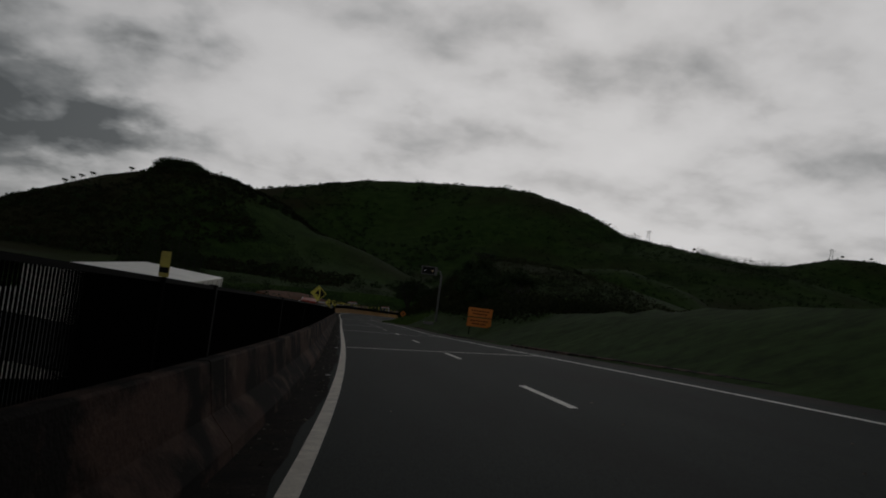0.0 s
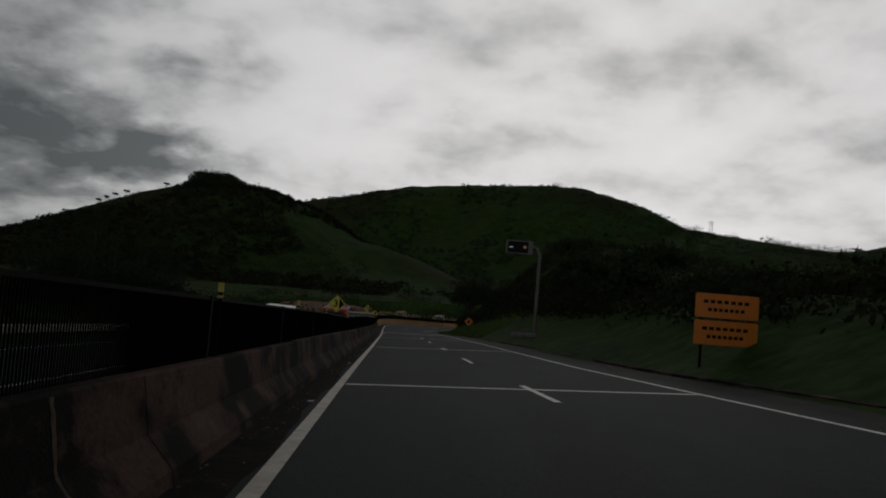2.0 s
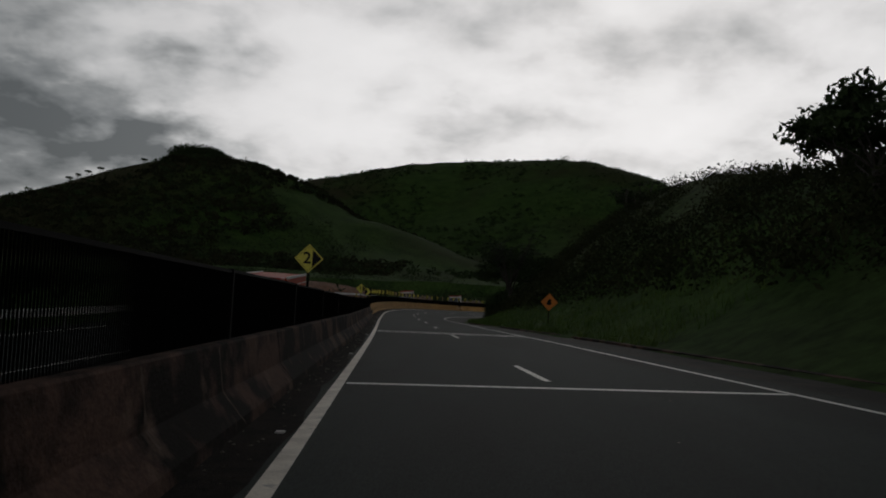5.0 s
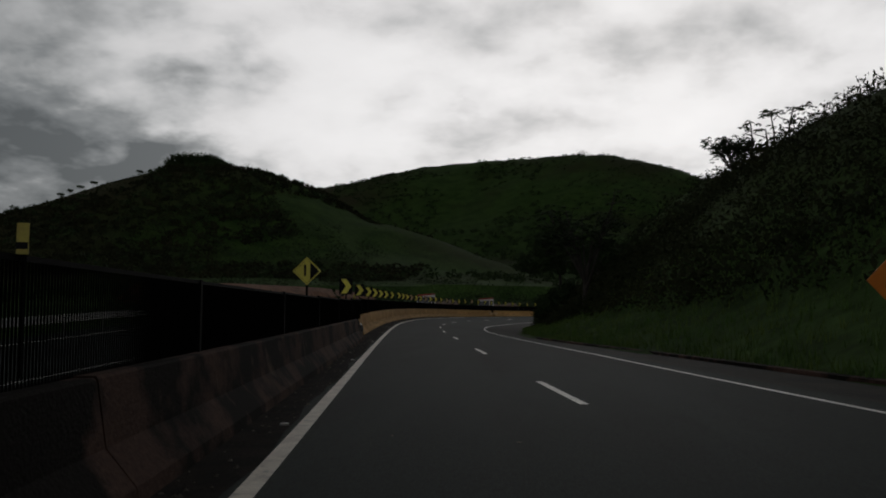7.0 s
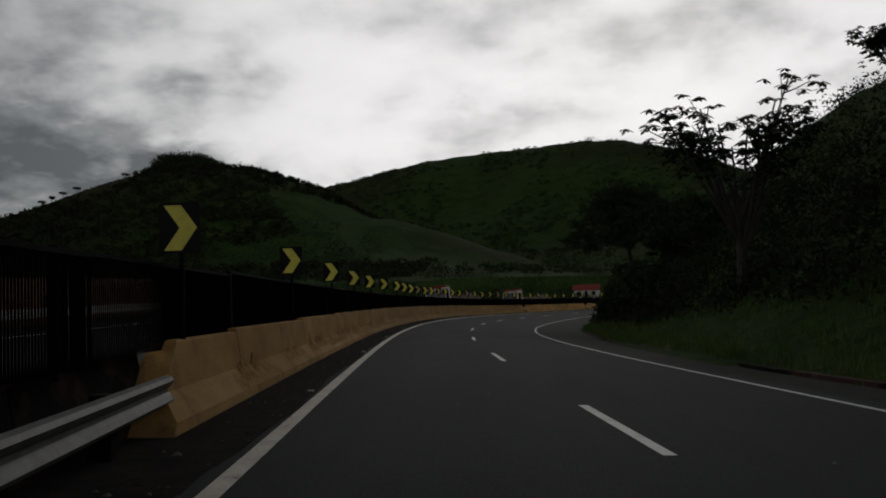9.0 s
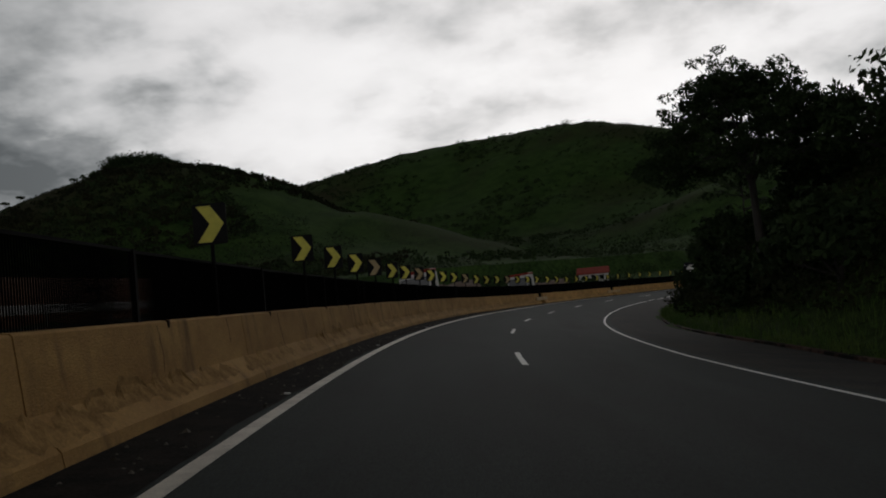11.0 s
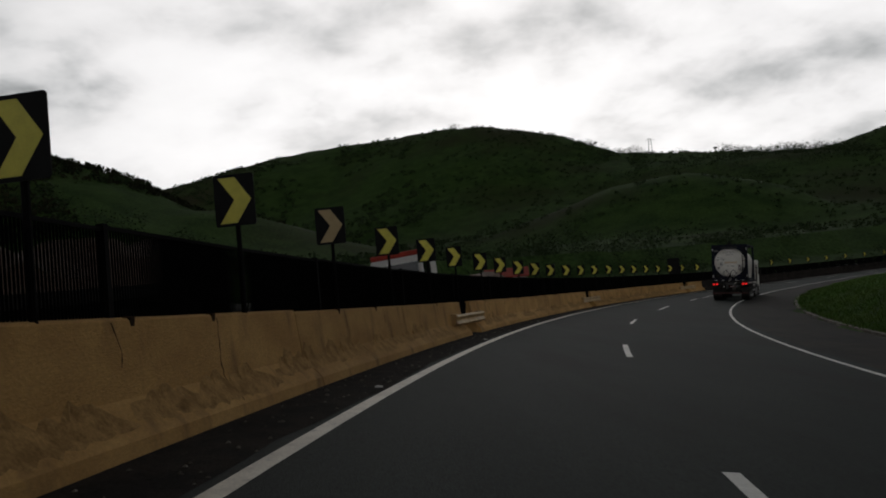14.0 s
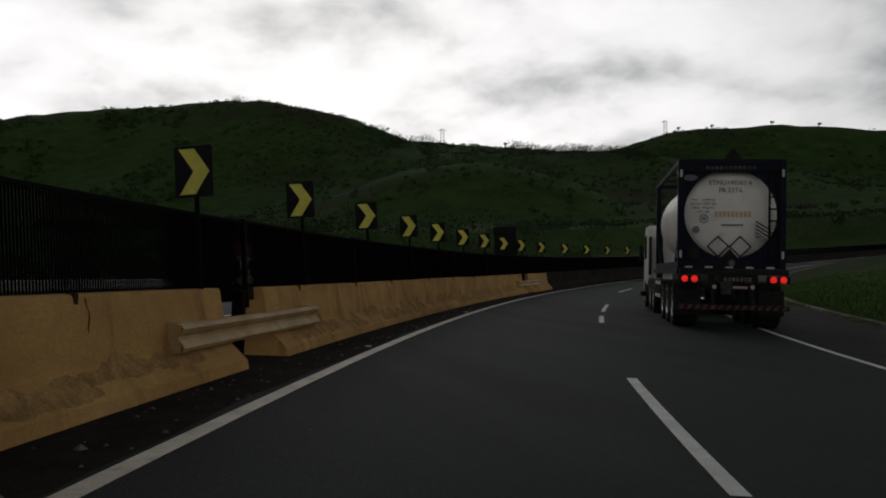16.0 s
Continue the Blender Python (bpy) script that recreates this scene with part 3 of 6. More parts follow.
PALE_KERB = material("pale_kerb", (0.24, 0.225, 0.19), 0.9, other=(0.12, 0.11, 0.09), scale=2.0, fine=0.2, fine_scale=20, spec=0.1)
KERB = [(lambda s: verge(s) + 0.1, -0.3), (lambda s: verge(s) + 0.1, 0.07), (lambda s: verge(s) + 0.26, 0.09), (lambda s: verge(s) + 0.28, -0.3)]
tagged(part("kerb", sweep(bmesh.new(), KERB, -60, 281, 3), OLD_CONCRETE), "low stained concrete kerb along the grass verge", "kerb", kind="structure")
tagged(part("kerb", sweep(bmesh.new(), KERB, 281.02, 440, 3), PALE_KERB), "low pale dusty concrete kerb round the inside of the bend", "kerb", kind="structure")
# carried on past the barrier to d -3.2, blackening the ground behind the rail
grit = part("grit_strip", sweep(bmesh.new(), [(-3.2, 0.004), (lambda s: LEFT_LINE - 0.16 - 0.05 * math.sin(s * 0.7) - 0.03 * math.sin(s * 2.3), 0.004)], -60, 440, 1.0, caps=False), GRIT)
tagged(grit, "black gritty strip between the edge line and the barrier foot", "shoulder", kind="structure")


def litter(count, seed):
    """Chips of concrete, grit and bleached rubbish swept against the barrier foot."""
    rng = np.random.default_rng(seed)
    verts, faces = [], []
    for _ in range(count):
        s, d = rng.uniform(-5, 345), rng.uniform(-1.55, -0.85) if rng.random() < 0.97 else rng.uniform(-0.3, 6.5)
        r = rng.uniform(0.008, 0.03) * (2.0 if rng.random() < 0.06 else 1.0)
        b = len(verts)
        q = rng.uniform(0, 6.28)
        for k in range(4):
            verts.append(tuple(rp(s + r * math.cos(q + 1.57 * k) * rng.uniform(0.6, 1.3), d + r * math.sin(q + 1.57 * k), 0.006)))
        verts.append(tuple(rp(s, d, 0.008 + r * rng.uniform(0.3, 0.9))))
        faces.extend([(b + k, b + (k + 1) % 4, b + 4) for k in range(4)])
    me = bpy.data.meshes.new("litter")
    me.from_pydata(verts, [], faces)
    me.materials.append(CHIPS)
    tagged(new("litter", me), "small pale chips and grit along the barrier foot", "debris", kind="stuff")


CHIPS = material("pale_chips", (0.22, 0.20, 0.17), 0.9, other=(0.07, 0.06, 0.05), scale=3, spec=0.1)
litter(2600, 41)


def paint_strip(name, d0, d1, s0, s1, label, step=2.0, lift=0.006, mat=PAINT):
    ob = part(name, sweep(bmesh.new(), [(d0, lift), (d1, lift)], s0, s1, step, caps=False), mat)
    return tagged(ob, label, "road marking", kind="structure")


paint_strip("edge_line", LEFT_LINE - 0.085, LEFT_LINE + 0.085, -60, 496, "solid white painted edge line beside the median barrier")
paint_strip("edge_line", lambda s: right_line(s) - 0.06, lambda s: right_line(s) + 0.06, -60, 496, "thin solid white edge line beside the shoulder", mat=WHITE_PAINT)
paint_strip("edge_line", -11.95, -11.8, -20, 330, "white painted edge line of the opposite carriageway", 3.0, mat=WHITE_PAINT)
paint_strip("lane_line", -6.4, -6.27, -20, 330, "white painted lane line of the opposite carriageway", 3.0, mat=WHITE_PAINT)
dash_starts = [-42.3, -28.2, -14.1, 0.0, 14.1, 27.4, 41.9, 57.0, 70.9, 83.6, 97.6, 111.4, 130.8, 145.3, 159.2, 173.6, 187.0, 200.8, 216.1, 230.3, 244.4, 258.7, 273.7, 289.1, 304.2, 320.5, 325.8, 344.3, 362.8, 377.4, 392.0, 406.6, 421.2]
for s in dash_starts:
    c = lane_mark(s + 2)
    tagged(paint_strip("lane_dash", c - 0.065, c + 0.065, s, s + {304.2: 5.4, 320.5: 3.1, 325.8: 5.2, 344.3: 6.0}.get(s, 3.8), "worn white lane dash on the asphalt", 1.3, mat=WHITE_PAINT), group="lane dashes")


def rumble_line(s, wide, label):
    """A transverse stripe, laid a little askew across both lanes."""
    bm, rows = bmesh.new(), []
    for k in range(7):
        d = LEFT_LINE + 0.12 + (RIGHT_LINE - LEFT_LINE - 0.22) * k / 6
        q = s - 0.12 * (d - 1.2)
        rows.append([bm.verts.new(rp(q, d, 0.008)), bm.verts.new(rp(q + wide, d, 0.008))])
    for a, b in zip(rows, rows[1:]):
        bm.faces.new((a[0], b[0], b[1], a[1]))
    tagged(part("rumble_line", bm, WHITE_PAINT), label, "road marking", group="rumble lines", kind="structure")


for s in (4.6, 32.3, 59.8, 85.0, 110.2):
    rumble_line(s, 0.24, "white transverse rumble line across both lanes")
for k in range(5):
    rumble_line(135.33 + 0.506 * k, 0.18, "white transverse rumble line in a close set of five")


def road_stud():
    e = thing("road_stud", road_pose(7.1, -0.9, 0, lean=True), "small white reflective road stud beside the edge line", "road stud", "road studs")
    bm = bmesh.new()
    box(bm, -0.05, 0.05, -0.05, 0.05, 0, 0.022, 0.012)
    part("body", bm, STRIPE_PALE, e)
    bm = boxed(-0.035, 0.035, -0.056, -0.05, 0.004, 0.016)
    part("reflector", bm, STRIPE_PALE, e)
    return e


stud = road_stud()
for s in np.interp(range(1, 33), [0, 4, 7, 10, 13, 14, 18, 19, 25, 32], [7.0, 56.4, 92.3, 131.5, 167.3, 179.1, 221.4, 233.0, 301.1, 380.0]):
    copy_thing(stud, road_pose(float(s), -0.9, 0, lean=True))

# ---------------------------------------------------------------- median barrier


def jersey(top_d, height, width, flare):
    """Outline of a safety barrier, its road face at top_d; symmetric about its middle."""
    r = [(top_d - 0.02, height), (top_d, height - 0.02), (top_d + 0.07, 0.38), (top_d + flare - 0.02, 0.12), (top_d + flare, 0.0)]
    c = top_d - width / 2
    return r + [(2 * c - d, h) for d, h in r[::-1]]


def barrier(name, label, top_d, height, width, spans, length, mat, flare=0.3):
    e = thing(name, Matrix.Identity(4), label, "barrier")
    for a, b in spans:
        n = max(1, round((b - a) / length))
        for k in range(n):
            s0, s1 = a + (b - a) * k / n + 0.012, a + (b - a) * (k + 1) / n - 0.012
            part("segment", sweep(bmesh.new(), jersey(top_d, (height(0.5 * (s0 + s1)) if callable(height) else height) + random.uniform(-0.012, 0.012), width, flare), s0, s1, 2.0), mat, e)
    return e


def joints(parent, s0, s1, seed):
    """Pale mortar run down the joints of the old barrier, ragged along its sides."""
    rng = random.Random(seed)
    s = s0
    while s < s1:
        s += rng.choice((2.5, 5.0, 5.0, 7.5)) + rng.uniform(-0.1, 0.1)
        bm, rows, h, w = bmesh.new(), [], 0.83, rng.uniform(0.012, 0.03)
        low = rng.choice((0.05, 0.2, 0.45))
        while h > low:
            d = OLD_TOP + (0.07 * (0.833 - h) / 0.453 if h > 0.38 else 0.07 + 0.21 * (0.38 - h) / 0.26) + 0.004
            rows.append([bm.verts.new(rp(s - w * rng.uniform(0.3, 1.4), d, h)), bm.verts.new(rp(s + w * rng.uniform(0.3, 1.4), d, h))])
            h -= 0.045
        for a, b in zip(rows, rows[1:]):
            bm.faces.new((a[0], a[1], b[1], b[0]))
        part("joint", bm, PALE_MORTAR, parent)


FAR_CONCRETE = material("far_concrete", (0.030, 0.024, 0.020), 0.9, other=(0.014, 0.011, 0.010), scale=1.2, fine=0.3, fine_scale=20, spec=0.06)
PALE_MORTAR = material("pale_mortar", (0.12, 0.09, 0.075), 0.95, other=(0.07, 0.05, 0.04), scale=9, spec=0.05)
OLD_TOP, NEW_TOP = -1.598, -1.984
GAPS = [281.3, 309.8, 342.0]
old_barrier = barrier("old_median_barrier", "dark reddish stained old concrete median barrier with drips", OLD_TOP, 0.853, 0.26, [(-70, 169.6)], 10.0, OLD_CONCRETE)
joints(old_barrier, -2.0, 168.0, 8)
spans, a = [], 179.0
for g in GAPS:
    spans.append((a, g - 0.75))
    a = g + 0.75
spans.append((a, 347.5))
INK_DIRT = material("crack_dirt", (0.035, 0.022, 0.014), 0.95, other=(0.07, 0.04, 0.02), scale=9, spec=0.05)


def new_height(s):
    return float(np.interp(s, [176, 184, 192, 262, 276], [0.90, 0.97, 1.024, 1.024, 0.985]))


new_barrier = barrier("new_median_barrier", "ochre dusty concrete median barrier with cracked joints and gaps", NEW_TOP, new_height, 0.28, spans, 6.6, NEW_CONCRETE, 0.34)


def cracks(parent, s0, s1, seed):
    """Jagged joint cracks and broken lifting slots in the road face of the ochre barrier."""
    rng = random.Random(seed)
    s = s0
    while s < s1:
        s += rng.uniform(2.0, 5.2)
        if any(abs(s - g) < 1.1 for g in GAPS):
            continue
        top, low, w = new_height(s) - 0.03, rng.choice((0.12, 0.4, 0.62)), rng.uniform(0.006, 0.014)
        bm, rows, q, h = bmesh.new(), [], s, top
        while h > low:
            d = NEW_TOP + (0.07 * (1.0 - h) / 0.62 if h > 0.38 else 0.07 + 0.25 * (0.38 - h) / 0.26) + 0.004
            k = w * rng.uniform(0.5, 1.5)
            rows.append([bm.verts.new(rp(q - k, d, h)), bm.verts.new(rp(q + k, d, h))])
            q, h = q + rng.uniform(-0.035, 0.035), h - 0.06
        for a, b in zip(rows, rows[1:]):
            bm.faces.new((a[0], a[1], b[1], b[0]))
        part("crack", bm, INK_DIRT, parent)
        if rng.random() < 0.75:
            bm = boxed(-0.02, 0.06, -0.04, 0.04, -0.11, 0.014, 0.01)
            bmesh.ops.transform(bm, matrix=road_pose(s + rng.uniform(-0.6, 0.6), NEW_TOP - 0.045, new_height(s) + 0.004, lean=True), verts=bm.verts)
            part("lifting_slot", bm, INK_DIRT, parent)


bm, rings = bmesh.new(), []
for s in (174.7, 177.0, 178.98):
    slant = 1.3 * (178.98 - s) / 4.28
    rings.append([bm.verts.new(rp(s + slant * max(h, 0.0) / 0.9, d, h)) for d, h in jersey(NEW_TOP, 0.905, 0.28, 0.34)])
for a, b in zip(rings, rings[1:]):
    for j in range(len(a)):
        k = (j + 1) % len(a)
        bm.faces.new((a[j], b[j], b[k], a[k]))
bm.faces.new(rings[0])
bm.faces.new(rings[-1][::-1])
bmesh.ops.recalc_face_normals(bm, faces=bm.faces)
part("slanted_end", bm, NEW_CONCRETE, new_barrier)
cracks(new_barrier, 188.0, 346.0, 5)


def dirt(parent, s0, s1, seed):
    """Ragged crusts of road spray dried on the face and the toe of the ochre barrier."""
    rng = random.Random(seed)
    face = lambda h: NEW_TOP + (0.07 * (1.0 - h) / 0.62 if h > 0.38 else 0.07 + 0.25 * (0.38 - h) / 0.26)
    s = s0
    while s < s1:
        long_, low, top = rng.uniform(0.9, 3.0), rng.uniform(0.13, 0.30), rng.uniform(0.40, 0.66)
        if not any(s - 1.0 < g < s + long_ + 1.0 for g in GAPS):
            bm, cols, n = bmesh.new(), [], max(6, int(long_ / 0.09))
            ph = rng.uniform(0, 6.28)
            for k in range(n + 1):
                u = k / n
                body_ = math.sin(math.pi * u) ** 0.5
                q = s + long_ * u
                up_ = low + 0.02 + (top - low) * body_ * (0.62 + 0.22 * math.sin(7 * u * long_ + ph) + rng.uniform(-0.16, 0.22))
                dn = low - 0.05 * body_ * rng.uniform(0, 1)
                hs = [dn + (up_ - dn) * j / 3 for j in range(4)]
                cols.append([bm.verts.new(rp(q, face(max(h, 0.125)) + 0.005, h)) for h in hs])
            for a, b in zip(cols, cols[1:]):
                for j in range(3):
                    bm.faces.new((a[j], b[j], b[j + 1], a[j + 1]))
            part("dirt_crust", bm, SPRAY_DIRT, parent)
        s += long_ * rng.uniform(0.7, 1.5)


SPRAY_DIRT = material("spray_dirt", (0.31, 0.18, 0.072), 0.95, other=(0.50, 0.30, 0.12), scale=5.0, mixing=(0.38, 0.62), fine=0.25, fine_scale=30, spec=0.05)
dirt(new_barrier, 178.0, 344.0, 15)
barrier("far_median_barrier", "dark weathered concrete median barrier beyond the ochre one", NEW_TOP, 1.0, 0.28, [(347.6, 496)], 6.0, FAR_CONCRETE)

# ---------------------------------------------------------------- guard rails
W_BEAM = [(0.0, 0.155), (0.05, 0.14), (0.075, 0.10), (0.045, 0.05), (0.01, 0.02), (0.01, -0.02), (0.045, -0.05), (0.075, -0.10), (0.05, -0.14), (0.0, -0.155)]


def w_rail(bm, s0, s1, d, h, step=1.0):
    prof = [(d + x, h + z) for x, z in W_BEAM] + [(d + x - 0.012, h + z) for x, z in W_BEAM[::-1]]
    return sweep(bm, prof, s0, s1, step)


def rail_patch(s):
    e = thing("guard_rail_patch", Matrix.Identity(4), "short dusty steel rail bolted across a barrier gap", "guard rail", "barrier gap rails")
    part("rail", w_rail(bmesh.new(), s - 2.4, s + (1.9 if s < 300 else 2.6), NEW_TOP + 0.20, 0.50), TAN_STEEL, e)
    for q in (s - 2.2, s + (1.6 if s < 300 else 2.3)):
        bm = bmesh.new()
        box(bm, -0.12, 0.09, -0.12, 0.12, -0.17, 0.17, 0.01)
        bmesh.ops.transform(bm, matrix=road_pose(q, NEW_TOP + 0.11, 0.50, lean=True), verts=bm.verts)
        part("bracket", bm, TAN_STEEL, e)
    bm = bmesh.new()
    box(bm, -0.1, 0.06, -0.06, 0.06, -0.1, 0.95, 0.01)
    bmesh.ops.transform(bm, matrix=road_pose(s, NEW_TOP - 0.1, 0, lean=True), verts=bm.verts)
    part("post", bm, DARK_STEEL, e)


for g in GAPS:
    rail_patch(g)
rail = thing("joining_guard_rail", Matrix.Identity(4), "grey galvanised steel guard rail joining old and new barrier", "guard rail")
run = lambda s: float(np.interp(s, [169.8, 175.3], [OLD_TOP + 0.10, NEW_TOP + 0.08]))
prof = [(x, 0.41 + z) for x, z in W_BEAM] + [(x - 0.012, 0.41 + z) for x, z in W_BEAM[::-1]]
part("rail", sweep(bmesh.new(), [((lambda s, x=x: run(s) + x), h) for x, h in prof], 169.9, 175.35, 0.5), GALV, rail)
bm = bmesh.new()
tube(bm, [rp(169.82, run(169.8) + 0.01, 0.25), rp(169.78, run(169.8) + 0.01, 0.41), rp(169.82, run(169.8) + 0.01, 0.57)], [0.055, 0.075, 0.055], 10)
part("end_shoe", bm, GALV, rail)
for q in (171.4, 173.6):
    bm = boxed(-0.22, -0.02, -0.09, 0.09, -0.5, 0.14, 0.008)
    bmesh.ops.transform(bm, matrix=road_pose(q, run(q), 0.41, lean=True), verts=bm.verts)
    part("post", bm, DARK_STEEL, rail)
barrier("broken_median_barrier", "dark stained stub of old concrete barrier behind a guard rail", -2.30, 0.80, 0.24, [(169.9, 175.6)], 2.9, OLD_CONCRETE, 0.2)
far_rail = thing("far_guard_rail", Matrix.Identity(4), "pale galvanised guard rail along the opposite carriageway", "guard rail")
part("rail", w_rail(bmesh.new(), -60, 420, -12.7, 0.62, 3.0), PALE_GALV, far_rail)
for k in range(0, 120):
    bm = boxed(-0.06, 0.0, -0.05, 0.05, -0.2, 0.74)
    bmesh.ops.transform(bm, matrix=road_pose(-58 + 4 * k, -12.72, 0), verts=bm.verts)
    part("post", bm, GALV, far_rail)

# ---------------------------------------------------------------- anti-glare net on the barrier


NET_TOP = ([-70, 70, 80, 86, 92, 108, 126, 150, 170, 178, 200, 235, 250, 300, 320, 430], [1.50, 1.50, 1.42, 1.48, 1.60, 1.66, 1.60, 1.59, 1.68, 1.80, 1.86, 1.78, 1.74, 1.88, 1.92, 1.9])


def net(name, d, base, s0, s1, pitch):
    e = thing(name, Matrix.Identity(4), "dark steel mesh anti-glare screen standing on the median barrier", "screen")
    n = max(1, round((s1 - s0) / pitch))
    for k in range(n):
        a, b = s0 + (s1 - s0) * k / n, s0 + (s1 - s0) * (k + 1) / n
        top = lambda s: float(np.interp(s, *NET_TOP))
        part("mesh_panel", sweep(bmesh.new(), [(d, base), (d, base + 0.5 * (top(a) + top(b)) - base)], a, b, 3.0, caps=False, uv=True), NET, e)
        hgt = 0.5 * (top(a) + top(b))
        part("top_rail", sweep(bmesh.new(), [(d - 0.015, hgt - 0.015), (d + 0.015, hgt - 0.015), (d + 0.015, hgt + 0.02), (d - 0.015, hgt + 0.02)], a, b, 3.0), DARK_STEEL, e)
        bm = bmesh.new()
        for j in range(math.ceil(a / SLAT), math.floor(b / SLAT)):
            bm.faces.new([bm.verts.new(rp(j * SLAT, d + x, z)) for x, z in ((-0.007, base), (0.007, base), (0.007, hgt), (-0.007, hgt))])
        tagged(part("louvre_layer", bm, DARK_STEEL, e), kind="stuff")
        bm = boxed(-0.035, 0.035, -0.035, 0.035, base - 0.1, hgt + 0.03)
        bmesh.ops.transform(bm, matrix=road_pose(a, d, 0), verts=bm.verts)
        part("post", bm, DARK_STEEL, e)
    return e


net("anti_glare_screen", OLD_TOP - 0.16, 0.82, -68, 173.0, 6.0)
net("anti_glare_screen", NEW_TOP - 0.14, 0.80, 173.2, 495, 6.0)

# ---------------------------------------------------------------- signs on the median


def post_for(e, h, d=0.05):
    bm = bmesh.new()
    tube(bm, [(0, d, 0), (0, d, h)], [0.03, 0.03], 8)
    return part("post", bm, DARK_STEEL, e)


def rounded(w, h, r, n=4):
    out = []
    for cx, cz, a0 in ((w / 2 - r, -h / 2 + r, -90), (w / 2 - r, h / 2 - r, 0), (-w / 2 + r, h / 2 - r, 90), (-w / 2 + r, -h / 2 + r, 180)):
        for k in range(n + 1):
            q = radians(a0 + 90 * k / n)
            out.append((cx + r * math.cos(q), cz + r * math.sin(q)))
    return out


def chevron(m, faded=False):
    e = thing("chevron_sign", m, "black chevron board with a faded tan arrow" if faded else "black chevron board with a yellow arrow on a dark post", "road sign", "chevron boards")
    bm = plate(bmesh.new(), rounded(0.50, 0.61, 0.03), 0.012)
    bmesh.ops.translate(bm, vec=(0, 0, 2.26), verts=bm.verts)
    part("panel", bm, SIGN_BLACK, e)
    bm = plate(bmesh.new(), [(-0.19, -0.27), (0.02, -0.27), (0.21, 0.0), (0.02, 0.27), (-0.19, 0.27), (0.0, 0.0)], 0.003)
    bmesh.ops.translate(bm, vec=(0, -0.004, 2.26), verts=bm.verts)
    part("arrow", bm, SIGN_FADED if faded else SIGN_YELLOW, e)
    bm = boxed(-0.03, 0.03, 0.012, 0.03, 2.06, 2.46)
    part("bracket", bm, DARK_STEEL, e)
    post_for(e, 2.5)
    return e


SIGN_D = NEW_TOP - 0.04
def sign_pose(s, turn):
    return road_pose(s, SIGN_D, float(np.interp(s, [176, 192, 218, 225, 232, 239, 246, 254, 261, 269, 277, 285, 292, 300, 308, 317, 325], [-0.03, 0.07, 0.16, 0.09, 0.04, 0.06, 0.05, 0.06, 0.04, 0.13, 0.14, 0.10, 0.06, 0.05, 0.12, 0.21, 0.22])), turn)


first = chevron(sign_pose(176.3, -4))
copy_thing(first, road_pose(164.6, OLD_TOP - 0.2, -0.11, -4))
pale = chevron(sign_pose(239.3, -3), True)
sign_at = [184.5, 191.9, 198.7, 205.2, 211.7, 218.3, 222.0, 225.4, 228.8, 232.5, 235.7, 242.7, 246.4, 249.9, 253.7, 257.6, 261.4, 265.3, 269.2, 273.1, 277.0, 280.6, 284.7, 288.4, 292.2, 296.1, 300.0, 304.3, 308.5, 312.6, 317.1, 321.4, 325.3, 329.4, 333.5, 337.6, 341.7] + [346.7 + 6.2 * k for k in range(12)]
for s in sign_at:
    copy_thing(pale if s in (228.8, 253.7, 269.2) else first, sign_pose(s, random.uniform(-9, 1)))


def diamond(number, s, lift_):
    e = thing("countdown_sign", road_pose(s, OLD_TOP -0.42, lift_, random.uniform(-3, 3)), "yellow and black diamond countdown sign reading %s on a post" % number, "road sign", "countdown signs")
    r = 0.356
    bm = plate(bmesh.new(), [(0, -r), (r, 0), (0, r), (-r, 0)], 0.012)
    bmesh.ops.translate(bm, vec=(0, 0, 2.12), verts=bm.verts)
    part("panel", bm, SIGN_YELLOW, e)
    q = r - 0.05
    bm = bmesh.new()
    for a, b in (((0, -q), (q, 0)), ((q, 0), (0, q)), ((0, q), (-q, 0)), ((-q, 0), (0, -q))):
        beam(bm, (a[0], -0.003, 2.12 + a[1]), (b[0], -0.003, 2.12 + b[1]), 0.042, 0.004)
    part("border", bm, SIGN_BLACK, e)
    bm = plate(bmesh.new(), [(0.085, -q + 0.085), (q, 0), (0.085, q - 0.085)], 0.003)
    bmesh.ops.translate(bm, vec=(0, -0.004, 2.12), verts=bm.verts)
    part("dark_half", bm, SIGN_BLACK, e)
    lettering("numeral", number, 0.40, SIGN_BLACK, e, Matrix.Translation((-0.045, -0.004, 2.12)), bold=0.008)
    post_for(e, 2.0)


for number, s, lift_ in (("4", 39.1, -0.07), ("3", 76.9, -0.14), ("2", 117.3, 0.27), ("1", 154.5, 0.14)):
    diamond(number, s, lift_)

# ---------------------------------------------------------------- plants


LEAF_SCRUB = material("leaf_scrub", (0.020, 0.025, 0.012), 0.9, other=(0.030, 0.034, 0.015), scale=0.12, fine=0.3, fine_scale=1.0, spec=0.03)


